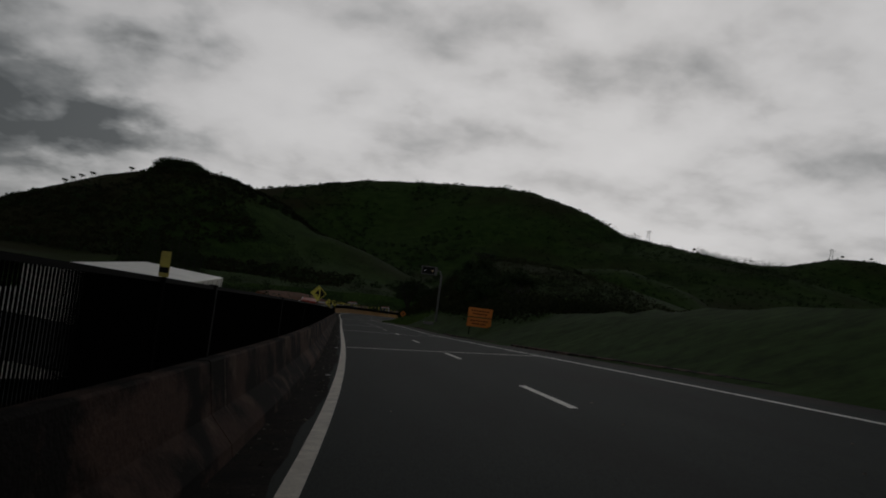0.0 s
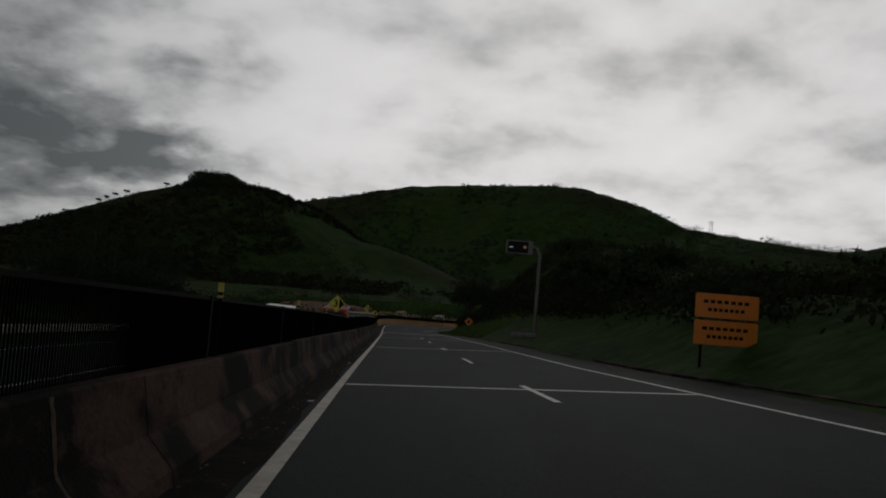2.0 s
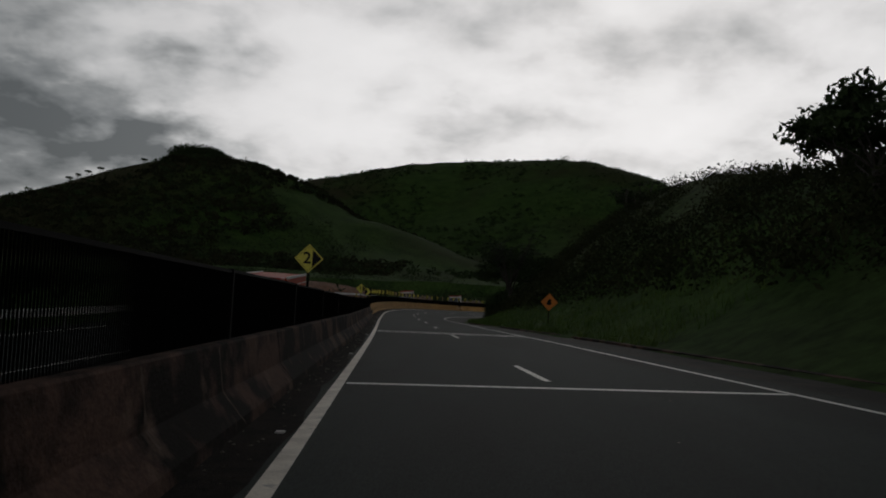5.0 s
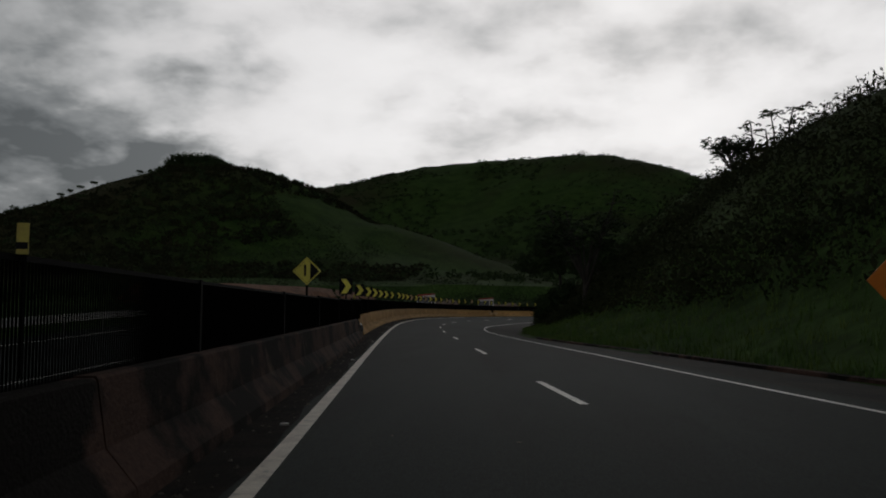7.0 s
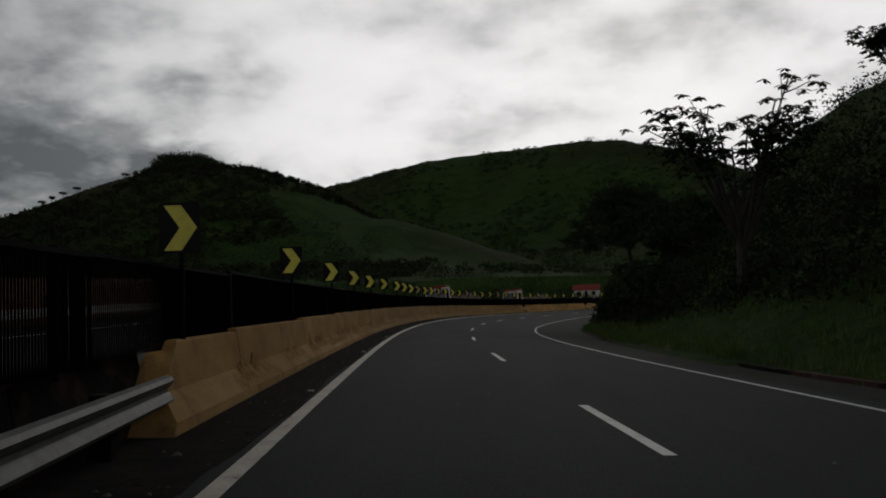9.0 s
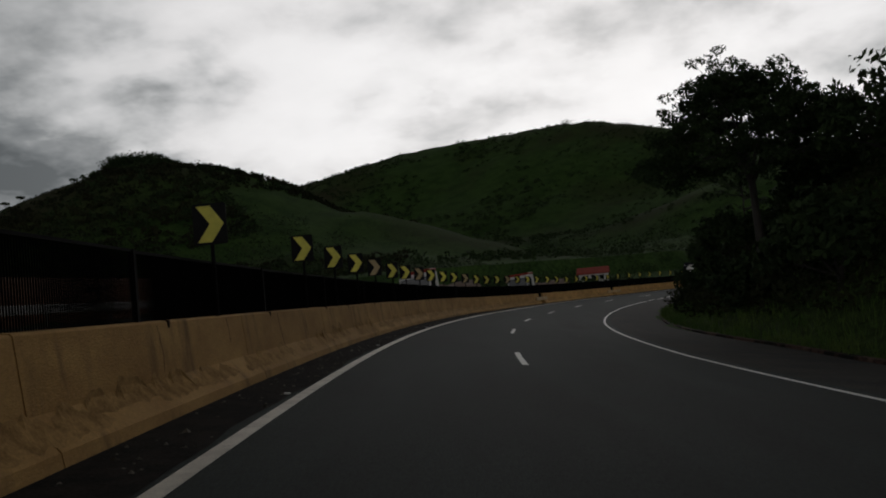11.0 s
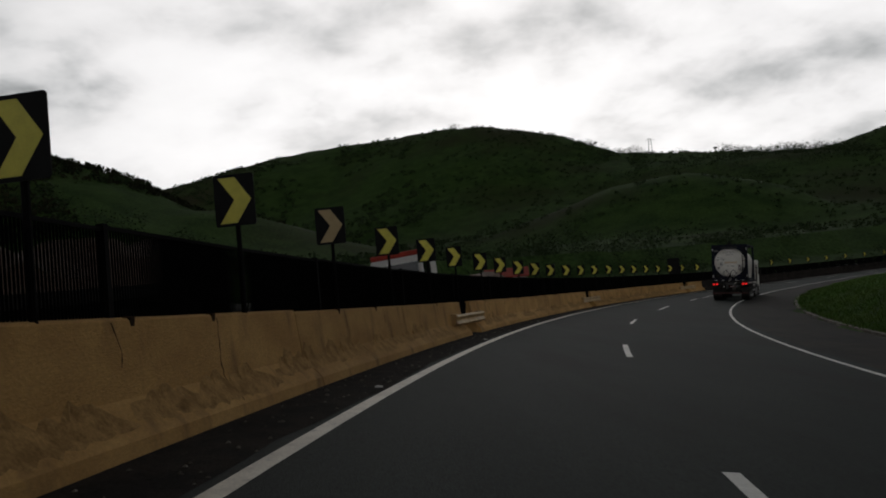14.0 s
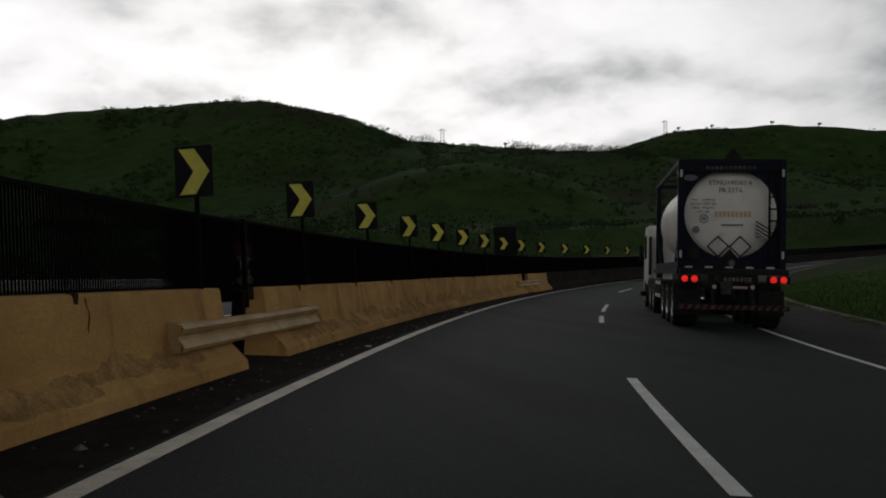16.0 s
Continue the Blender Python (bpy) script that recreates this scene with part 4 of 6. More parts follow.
def leaf_clump(blocks, at, size, n, rng, leaf=0.45, flat_=0.8):
    """Adds n small leaf quads, filling a rounded clump about a point."""
    p = rng.normal(0, 1, (n, 3))
    p *= (rng.uniform(0.15, 1, n) ** 0.4 * 0.82 * size / (np.linalg.norm(p, axis=1) + 1e-6))[:, None]
    p[:, 2] *= flat_
    u = rng.normal(0, 1, (n, 3))
    u /= np.linalg.norm(u, axis=1)[:, None]
    w = np.cross(u, rng.normal(0, 1, (n, 3)))
    w /= np.linalg.norm(w, axis=1)[:, None] + 1e-6
    s = leaf * rng.uniform(0.6, 1.4, n)[:, None]
    c = np.asarray(at) + p
    a, b = u * s, w * s * 0.45
    blocks.append(np.stack([c - a, c + b, c + a, c - b], 1).reshape(-1, 3))


def leaf_mesh(name, verts, faces, mats, parent=None):
    me = bpy.data.meshes.new(name)
    if faces is None:
        v = np.concatenate(verts)
        k = len(v) // 4
        me.vertices.add(len(v))
        me.vertices.foreach_set("co", v.astype(np.float32).ravel())
        me.loops.add(4 * k)
        me.loops.foreach_set("vertex_index", np.arange(4 * k, dtype=np.int32))
        me.polygons.add(k)
        me.polygons.foreach_set("loop_start", np.arange(0, 4 * k, 4, dtype=np.int32))
        me.update(calc_edges=True)
    else:
        me.from_pydata(verts, [], faces)
    for m in mats:
        me.materials.append(m)
    ob = new(name, me)
    ob.parent = parent
    return ob


def limbs(bm, rng, start, way, length, radius, depth, tips):
    """Branches that fork and thin out; collects the ends."""
    pts, radii = [Vector(start)], [radius]
    d = Vector(way).normalized()
    for k in range(4):
        d = (d + Vector(rng.normal(0, 0.16, 3)) + Vector((0, 0, 0.05))).normalized()
        pts.append(pts[-1] + d * length / 4)
        radii.append(radius * (1 - 0.14 * (k + 1)))
    tube(bm, pts, radii, 6 if radius > 0.05 else 4)
    if depth == 0:
        tips.extend((pts[-1], pts[-2]))
        return
    for _ in range(3 if depth > 1 else 4):
        side = Vector(rng.normal(0, 1, 3))
        side.z = abs(side.z) * 0.35
        limbs(bm, rng, pts[-1 - int(rng.integers(0, 2))], d * 0.75 + side.normalized() * 0.9, length * rng.uniform(0.55, 0.8), radii[-1] * 0.7, depth - 1, tips)


def broad_tree(m, seed, height, spread_, leaves, label, leaf=0.4, mat=LEAF_DARK, low=0.36, clump=0.085, reach=1.0):
    """Forked trunk and limbs under a crown of leaf sprays; low is the height of the first fork, as a share."""
    rng = np.random.default_rng(seed)
    e = thing("tree", m, label, "tree", "roadside trees")
    bm, tips = bmesh.new(), []
    base = [Vector((0, 0, -0.6)), Vector((0.1, 0, height * low * 0.55)), Vector((0.15, 0.1, height * low))]
    tube(bm, base, [height * 0.028, height * 0.022, height * 0.018], 8)
    n = 5 if low > 0.3 else 8
    for k in range(n):
        q = 2 * math.pi * (k + rng.uniform(-0.2, 0.2)) / n
        up = 0.75 if low > 0.3 else (0.35 if k % 2 else 1.5)
        limbs(bm, rng, base[-1] - Vector((0, 0, 0.1 * k)), (math.cos(q) * spread_ / height * 1.3, math.sin(q) * spread_ / height * 1.3, up), height * reach * 0.27 * (1 if low > 0.3 else 1.12), height * 0.012, 2, tips)
    part("trunk", bm, BARK, e)
    blocks = []
    per = max(4, leaves // len(tips))
    for p in tips:
        leaf_clump(blocks, p, height * clump, per, rng, leaf)
    leaf_mesh("crown", blocks, None, [mat], e)
    return e


def whorl(verts, faces, rng, c, count, big):
    """A drooping whorl of big lobed leaves round a branch end."""
    for _ in range(count):
        q, out = rng.uniform(0, 2 * math.pi), rng.uniform(0.25, 0.7) * big
        hub = c + Vector((math.cos(q) * out, math.sin(q) * out, rng.uniform(-0.22, 0.2) * big))
        for j in range(7):
            a = 2 * math.pi * j / 7 + rng.uniform(-0.2, 0.2)
            d = Vector((math.cos(a), math.sin(a), rng.uniform(-0.75, -0.15))).normalized()
            w = d.cross(Vector((0, 0, 1))).normalized() * 0.085 * big
            ln = rng.uniform(0.28, 0.44) * big
            b = len(verts)
            verts.extend([tuple(hub), tuple(hub + d * ln * 0.6 + w), tuple(hub + d * ln), tuple(hub + d * ln * 0.6 - w)])
            faces.append((b, b + 1, b + 2, b + 3))


def rosette_tree(m, seed, height, stems, label, big=1.0):
    """Slender tree with a bare stem and palm-like whorls of big lobed leaves at the branch ends."""
    rng = np.random.default_rng(seed)
    e = thing("tree", m, label, "tree", "slender trees")
    bm, ends = bmesh.new(), []
    top = Vector((rng.normal(0, 0.25), rng.normal(0, 0.25), height))
    tube(bm, [(0, 0, -0.6), (0, 0, height * 0.4), top], [0.10, 0.08, 0.05], 7)
    ends.append(top)
    for k in range(stems):
        z = height * rng.uniform(0.55, 0.85)
        q = 2 * math.pi * (k + rng.uniform(0, 0.6)) / max(stems, 1)
        tip = Vector((math.cos(q), math.sin(q), 0)) * rng.uniform(0.9, 1.8) * big + Vector((0, 0, z + rng.uniform(0.4, 1.1)))
        tube(bm, [Vector((0, 0, z)), (Vector((0, 0, z)) + tip) / 2 - Vector((0, 0, 0.15)), tip], [0.05, 0.04, 0.03], 5)
        ends.append(tip)
    part("trunk", bm, BARK, e)
    verts, faces = [], []
    for c in ends:
        whorl(verts, faces, rng, c, int(rng.integers(6, 10)), big)
    leaf_mesh("crown", verts, faces, [LEAF_DARK], e)
    return e


def whorled_tree(m, seed, height, spread_, label, limbs_=7, big=1.0, per=3, low=0.38):
    """Short trunk, arching bare limbs and an open crown of whorled leaves with gaps of sky between."""
    rng = np.random.default_rng(seed)
    e = thing("tree", m, label, "tree", "whorled trees")
    bm, tips = bmesh.new(), []
    fork = height * low
    tube(bm, [(0, 0, -0.8), (0.08, 0.05, fork * 0.6), (0.1, 0.0, fork)], [height * 0.024, height * 0.019, height * 0.016], 8)
    for k in range(limbs_):
        q = 2 * math.pi * (k + rng.uniform(-0.25, 0.25)) / limbs_
        reach_ = spread_ / 2 * rng.uniform(0.30, 0.85)
        rise_ = (height - fork) * rng.uniform(0.62, 0.95)
        a = Vector((0.1, 0, fork - 0.12 * k * height / 10))
        b = a + Vector((math.cos(q) * reach_ * 0.55, math.sin(q) * reach_ * 0.55, rise_ * 0.5))
        c = a + Vector((math.cos(q) * reach_, math.sin(q) * reach_, rise_))
        tube(bm, [a, (a + b) / 2 - Vector((0, 0, 0.1)), b, c], [0.11, 0.085, 0.065, 0.035], 6)
        tips.append(c)
        for _ in range(4):
            st = b.lerp(c, rng.uniform(0.0, 0.9))
            w = Vector((math.cos(q + rng.normal(0, 0.9)), math.sin(q + rng.normal(0, 0.9)), rng.uniform(0.0, 0.9))).normalized()
            end = st + w * height * rng.uniform(0.10, 0.22)
            tube(bm, [st, (st + end) / 2 + Vector((0, 0, -0.05)), end], [0.04, 0.03, 0.018], 4)
            tips.append(end)
    part("trunk", bm, BARK, e)
    verts, faces = [], []
    for c in tips:
        whorl(verts, faces, rng, c, per, big)
        if rng.random() < 0.6:
            whorl(verts, faces, rng, c - Vector((rng.normal(0, 0.3), rng.normal(0, 0.3), rng.uniform(0.2, 0.6))), per - 1, big * 0.9)
    leaf_mesh("crown", verts, faces, [LEAF_DARK], e)
    return e


def spreading_tree(m, seed, fork, wide, tall, label):
    """Trunk up to the fork, a fan of limbs and a domed crown of fine leaf sprays whose lower rim droops."""
    rng = np.random.default_rng(seed)
    e = thing("tree", m, label, "tree", "roadside trees")
    bm = bmesh.new()
    hub = Vector((0, 0, fork))
    tube(bm, [(0.2, 0.1, -0.8), (0.1, 0, fork * 0.5), hub], [0.26, 0.21, 0.18], 9)

    def dome(q, up_, share):
        """A point of the crown: bearing, height angle and share of the way out."""
        return hub + Vector((math.cos(q) * math.cos(up_) * wide, math.sin(q) * math.cos(up_) * wide, math.sin(up_) * tall)) * share

    mains = []
    for k in range(13):
        q, up_ = 2.4 * k, radians(rng.uniform(12, 78))
        a, c = hub - Vector((0, 0, 0.12 * (k % 5))), dome(q, up_, rng.uniform(0.52, 0.66))
        b = a.lerp(c, 0.5) + Vector((0, 0, 0.35))
        tube(bm, [a, b, c], [0.11, 0.075, 0.045], 6)
        mains.append((b, c))
    nodes = []
    for k in range(170):
        up_ = radians(1 + 87 * rng.uniform(0, 1) ** 1.35)
        p = dome(2.4 * k + rng.uniform(-0.5, 0.5), up_, rng.uniform(0.66, 0.86))
        st = min((v for pair in mains for v in pair), key=lambda v: (v - p).length)
        tube(bm, [st, st.lerp(p, 0.5) + Vector((0, 0, 0.12)), p], [0.038, 0.028, 0.016], 4)
        nodes.append((p, st))
    blocks = []
    for p, st in nodes:
        for _ in range(4):
            tip = p + (p - hub).normalized() * rng.uniform(0.0, 0.18) * wide + Vector(rng.normal(0, 0.55, 3))
            tube(bm, [p, p.lerp(tip, 0.6) + Vector((0, 0, 0.05)), tip], [0.014, 0.010, 0.006], 3)
            leaf_clump(blocks, tip, rng.uniform(0.42, 0.70), 72, rng, 0.10, 0.55)
        leaf_clump(blocks, st.lerp(p, 0.75), 0.5, 40, rng, 0.105, 0.5)
    part("trunk", bm, BARK, e)
    leaf_mesh("crown", blocks, None, [LEAF_DARK], e)
    return e


def pine_tree(m, seed, height, label):
    """Straight stem with tiers of upswept boughs, each a fan of narrow needle sprays."""
    rng = np.random.default_rng(seed)
    e = thing("pine_tree", m, label, "tree", "pines beyond the road")
    bm = bmesh.new()
    tube(bm, [(0, 0, -0.5), (0.04, 0.02, height * 0.5), (0.02, 0, height)], [height * 0.016, height * 0.011, 0.015], 6)
    verts, faces = [], []
    z = height * 0.12
    while z < height * 0.985:
        reach_ = (0.20 * height * (1 - z / height) ** 0.75 + 0.12) * rng.uniform(0.8, 1.15)
        for k in range(6):
            q = 2 * math.pi * (k + rng.uniform(-0.3, 0.3)) / 6
            way = Vector((math.cos(q), math.sin(q), rng.uniform(0.35, 0.75)))
            a, c = Vector((0, 0, z)), Vector((0, 0, z)) + way * reach_ * rng.uniform(0.7, 1.1)
            tube(bm, [a, c], [0.02, 0.008], 3)
            for _ in range(11):
                st = a.lerp(c, rng.uniform(0.2, 1.0))
                d = (way.normalized() + Vector(rng.normal(0, 0.45, 3))).normalized()
                w = d.cross(Vector(rng.normal(0, 1, 3))).normalized() * 0.045
                ln = rng.uniform(0.22, 0.42)
                b = len(verts)
                verts.extend([tuple(st - w * 0.4), tuple(st + d * ln * 0.5 + w), tuple(st + d * ln), tuple(st + d * ln * 0.5 - w)])
                faces.append((b, b + 1, b + 2, b + 3))
        z += height * 0.045 * rng.uniform(0.8, 1.2)
    part("trunk", bm, BARK, e)
    leaf_mesh("crown", verts, faces, [LEAF_DARK], e)
    return e


def on_ground(x, y, turn=0.0, sink=0.0):
    return pose(x, y, ground_z(x, y) - sink, 0, 0, turn)


def rise_to(x, y, top):
    """Height of a plant at (x, y) whose top stands at the level top."""
    return max(2.0, top - ground_z(x, y))


spreading_tree(on_ground(-0.6, 242.0), 3, -0.4 - ground_z(-0.6, 242.0), 5.2, 6.0, "wide dark spreading tree with fine foliage above the verge")
whorled_tree(on_ground(-2.0, 203.8), 4, rise_to(-2.0, 203.8, 5.9), 8.8, "open-crowned dark tree with whorled leaves low on the slope", 16, 1.15, 4, 0.34)
whorled_tree(on_ground(18.3, 229.4), 6, rise_to(18.3, 229.4, 16.0), 6.8, "small rounded tree with whorled leaves on the hill crest", 15, 1.2, 4, 0.10)
rosette_tree(on_ground(9.6, 274.0, 20), 5, rise_to(9.6, 274.0, 3.3), 11, "slender pale-stemmed tree with whorled leaves on the slope", 1.3)
for k, (x, y, top, st) in enumerate(((13.4, 207.2, 12.6, 1), (15.2, 207.0, 13.5, 1), (16.4, 206.6, 13.8, 2), (14.4, 206.4, 11.2, 1))):
    rosette_tree(on_ground(x, y, 40 * k), 20 + k, rise_to(x, y, top), st, "slender tree with umbrella-like whorled leaves on the hill crest", 1.2)
for k, (x, y, hgt) in enumerate(((30.0, 214.0, 3.0), (35.0, 208.0, 3.2), (27.0, 222.0, 2.6), (39.0, 203.0, 2.8))):
    broad_tree(on_ground(x, y, 60 * k), 10 + k, hgt, 4.0, 1000, "rounded dark shrub tree on top of the cutting", 0.26, low=0.2)
for k, (s, d, hgt) in enumerate(((232, 15, 5.5), (240, 13.5, 3.4), (247, 16, 4.2), (253, 14, 3.4), (259, 15.5, 5.4), (266, 14.5, 4.2), (236, 20, 6.5), (251, 21, 6.5))):
    p = rp(s, d)
    broad_tree(on_ground(p.x, p.y, 35 * k), 80 + k, hgt, hgt * 0.8, 2200, "dense dark bushy tree on the inside slope of the bend", 0.20, low=0.15, clump=0.16)
for k, (s, d, hgt) in enumerate(((116, -29, 6.2), (122, -31, 6.2), (128, -27, 5.6), (134, -29, 5.4), (140, -26, 4.6), (146, -25, 3.6), (152, -24, 2.8))):
    p = rp(s, d)
    broad_tree(on_ground(p.x, p.y, 50 * k), 30 + k, hgt, hgt * 0.8, 3600, "dark leafy tree beyond the opposite carriageway", 0.17, low=0.15, clump=0.16)
for k, (s, d, hgt) in enumerate(((104, -25, 6.2), (107, -28, 6.4), (111, -25.5, 6.6), (114, -27, 7.4), (118, -25, 7.8), (121, -28, 8.8), (125, -24.5, 7.9), (128, -26, 8.6), (131, -24, 7.6), (134, -25.5, 8.4), (137, -24, 7.0), (126, -30, 9.4))):
    p = rp(s, d)
    pine_tree(on_ground(p.x, p.y, 50 * k), 60 + k, hgt, "narrow dark pine with a spiky top beyond the opposite carriageway")
for k, (s, d, hgt) in enumerate(((118, 17, 5.0), (104, 16, 4.5), (128, 19, 6.0), (92, 15, 4.0), (110, 22, 6.5), (136, 22, 5.5))):
    p = rp(s, d)
    broad_tree(on_ground(p.x, p.y, 70 * k), 50 + k, hgt, hgt * 0.6, 3200, "bushy dark green tree on the verge slope", 0.17, low=0.2, clump=0.12)


def scatter(name, label, count, picker, size, leaf, n, mat, seed):
    """Many clumps of leaves over the land, as one piece."""
    rng = np.random.default_rng(seed)
    xs, ys, sz = picker(rng, count)
    zs = surface(xs, ys)
    blocks = []
    for x, y, z, q in zip(xs, ys, zs, sz):
        leaf_clump(blocks, (x, y, z + 0.22 * size * q), size * q, n, rng, leaf * q, 0.75)
    ob = leaf_mesh(name, blocks, None, [mat])
    return tagged(ob, label, "vegetation", kind="stuff")


def patchy(x, y, scale, cut):
    """Keeps the points where a smooth pattern is high, so that growth comes in patches."""
    v = np.array([noise.noise(Vector((a * scale, b * scale, 3.7))) + 0.5 * noise.noise(Vector((a * scale * 2.7, b * scale * 2.7, 9.1))) for a, b in zip(x, y)])
    return v > cut


def cutting_scrub(rng, count):
    s, d = rng.uniform(60, 285, count), rng.uniform(0, 1, count) ** 1.2 * 42
    low = np.interp(s, [60, 140, 200, 255, 285], [4, 5.0, 4.5, 1.5, 2.5])
    q = np.array([rp(a, verge(a) + b + c) for a, b, c in zip(s, low, d)])
    keep = patchy(q[:, 0], q[:, 1], 0.10, -0.5)
    return q[keep, 0], q[keep, 1], rng.uniform(0.6, 1.5, keep.sum()) * np.where((d[keep] > 13) & (rng.random(keep.sum()) < 0.75), 0.45, 1.0)


scatter("scrub", "dense dark brownish green scrub covering the cutting slope", 8600, cutting_scrub, 1.3, 0.125, 46, LEAF_SCRUB, 11)


def bend_bushes(rng, count):
    s, d = rng.uniform(256, 277, count), rng.uniform(4.5, 16, count)
    q = np.array([rp(a, verge(a) + b * np.interp(a, [258, 285, 300], [1, 1, 1.6])) for a, b in zip(s, d)])
    keep = patchy(q[:, 0], q[:, 1], 0.2, -0.05)
    return q[keep, 0], q[keep, 1], rng.uniform(0.6, 1.5, keep.sum())


scatter("bushes", "rounded dark bushes on the inside of the bend", 320, bend_bushes, 2.0, 0.2, 90, LEAF_DARK, 12)


def left_growth(rng, count):
    s, d = rng.uniform(-30, 380, count), rng.uniform(15, 70, count)
    q = np.array([rp(a, -b) for a, b in zip(s, d)])
    keep = patchy(q[:, 0], q[:, 1], 0.06, -0.05)
    return q[keep, 0], q[keep, 1], rng.uniform(0.5, 1.5, keep.sum())


scatter("scrub", "dark scrub and bushes beyond the opposite carriageway", 2200, left_growth, 1.8, 0.3, 22, LEAF_DARK, 13)


SCRUB_DUN = material("dun_scrub", (0.020, 0.022, 0.012), 0.95, other=(0.028, 0.029, 0.014), scale=0.03, fine=0.3, fine_scale=1.0, spec=0.02)


def off_pasture(x, y):
    """True away from the grazed spurs in front of the wooded ridges."""
    far = np.full(x.shape, True)
    for (pts, w), bare in zip(RIDGES[3:], (0.16, 0.93)):
        line = np.array(pts)
        slope = crest(x, y, [(a, b, 1.0) for a, b, c in pts], w, 0.0) > bare
        front = y < np.interp(x, line[:, 0], line[:, 1]) + 10
        far &= ~(slope & front & (x > -122 + 14 * np.sin(y * 0.06)))
    return far


def crest_growth(x, y):
    """Growth stays low along the grazed shoulder of the knolled hill."""
    top = crest(x, y, [(a, b, 1.0) for a, b, c in RIDGES[0][0]], 190, 0.0)
    return np.where((x < -220) & (top > 0.86), 0.35, 1.0)


def hill_woods(rng, count):
    x, y = rng.uniform(-520, 700, count), rng.uniform(430, 1330, count)
    z = terrain(x, y)
    keep = (z > 0) & patchy(x, y, 0.011, -0.14) & off_pasture(x, y)
    return x[keep], y[keep], rng.uniform(0.5, 1.5, keep.sum()) * crest_growth(x[keep], y[keep]) * np.where(x[keep] > 60, 0.6, 1.0)


scatter("woodland", "dark woods and thickets in patches on the far hills", 15000, hill_woods, 3.0, 0.75, 36, LEAF_DARK, 14)


def hill_copses(rng, count):
    x, y = rng.uniform(-300, 640, count), rng.uniform(470, 1150, count)
    keep = (terrain(x, y) > -2) & patchy(x, y, 0.007, 0.36)
    return x[keep], y[keep], rng.uniform(0.6, 1.4, keep.sum())


scatter("woodland", "dark copses of broadleaf trees on the hill slopes", 5200, hill_copses, 7.0, 0.5, 90, LEAF_DARK, 23)


def foot_trees(rng, count):
    s, d = rng.uniform(255, 480, count), rng.uniform(30, 85, count)
    q = np.array([rp(a, -b) for a, b in zip(s, d)])
    keep = patchy(q[:, 0], q[:, 1], 0.045, 0.16)
    return q[keep, 0], q[keep, 1], rng.uniform(0.5, 1.4, keep.sum())


scatter("woodland", "dark trees and thickets at the foot of the hill beyond the highway", 900, foot_trees, 3.0, 0.22, 110, LEAF_DARK, 24)


def hill_bushes(rng, count):
    x, y = rng.uniform(-400, 620, count), rng.uniform(400, 1100, count)
    keep = terrain(x, y) > -3
    return x[keep], y[keep], rng.uniform(0.4, 1.3, keep.sum())


scatter("bushes", "single bushes dotted over the grazed hillsides", 1500, hill_bushes, 1.7, 0.34, 16, LEAF, 15)


def peak_trees(rng, count):
    t = rng.uniform(0, 1, count)
    x, y = -216 + 32 * t, 656 + 13 * t + rng.normal(0, 4, count)
    return x, y, rng.uniform(0.8, 1.1, count) * np.interp(t, [0, 0.12, 0.55, 1], [0.9, 1.05, 1.0, 0.45])


def left_hill_scrub(rng, count):
    x, y = rng.uniform(-380, -40, count), rng.uniform(430, 790, count)
    keep = (terrain(x, y) > -2) & patchy(x, y, 0.014, -0.45) & off_pasture(x, y)
    return x[keep], y[keep], rng.uniform(0.5, 1.4, keep.sum()) * crest_growth(x[keep], y[keep])


scatter("scrub", "low dun and dark scrub over the flank of the knolled hill", 7600, left_hill_scrub, 2.6, 0.85, 20, SCRUB_DUN, 18)
scatter("woodland", "dense knoll of dark trees crowning the hill top", 90, peak_trees, 12.0, 0.75, 220, LEAF_DARK, 16)


def ridge_trees(rng, count):
    x, y = [], []
    for pts, _ in (RIDGES[0], RIDGES[1]):
        for (ax, ay, az), (bx, by, bz) in zip(pts[4:], pts[5:]):
            k = int(math.hypot(bx - ax, by - ay) / 3.0)
            t = rng.uniform(0, 1, k)
            x.append(ax + (bx - ax) * t + rng.normal(0, 3, k))
            y.append(ay + (by - ay) * t + rng.normal(0, 3, k))
    x, y = np.concatenate(x), np.concatenate(y)
    keep = x < 60
    return x[keep], y[keep], rng.uniform(0.3, 0.9, keep.sum())


scatter("woodland", "low uneven tree line along the far ridges", 1, ridge_trees, 2.8, 0.32, 40, LEAF_DARK, 17)
lone = broad_tree(on_ground(-279, 629), 70, 5.6, 3.6, 700, "lone small tree on the bare ridge", 0.32, low=0.4, clump=0.15)
for x, y in ((-274, 631), (-269, 634), (-262, 637), (-237, 648), (481, 918), (505, 900), (545, 868), (576, 844), (325, 966), (240, 1053)):
    copy_thing(lone, on_ground(x, y, x % 90))


def grass_tufts(rng, count):
    s = rng.uniform(125, 345, count)
    d = rng.uniform(0, 1, count) ** 1.6 * 9
    q = np.array([rp(a, verge(a) + 0.35 + b) for a, b in zip(s, d)])
    return q[:, 0], q[:, 1], rng.uniform(0.6, 1.4, count)


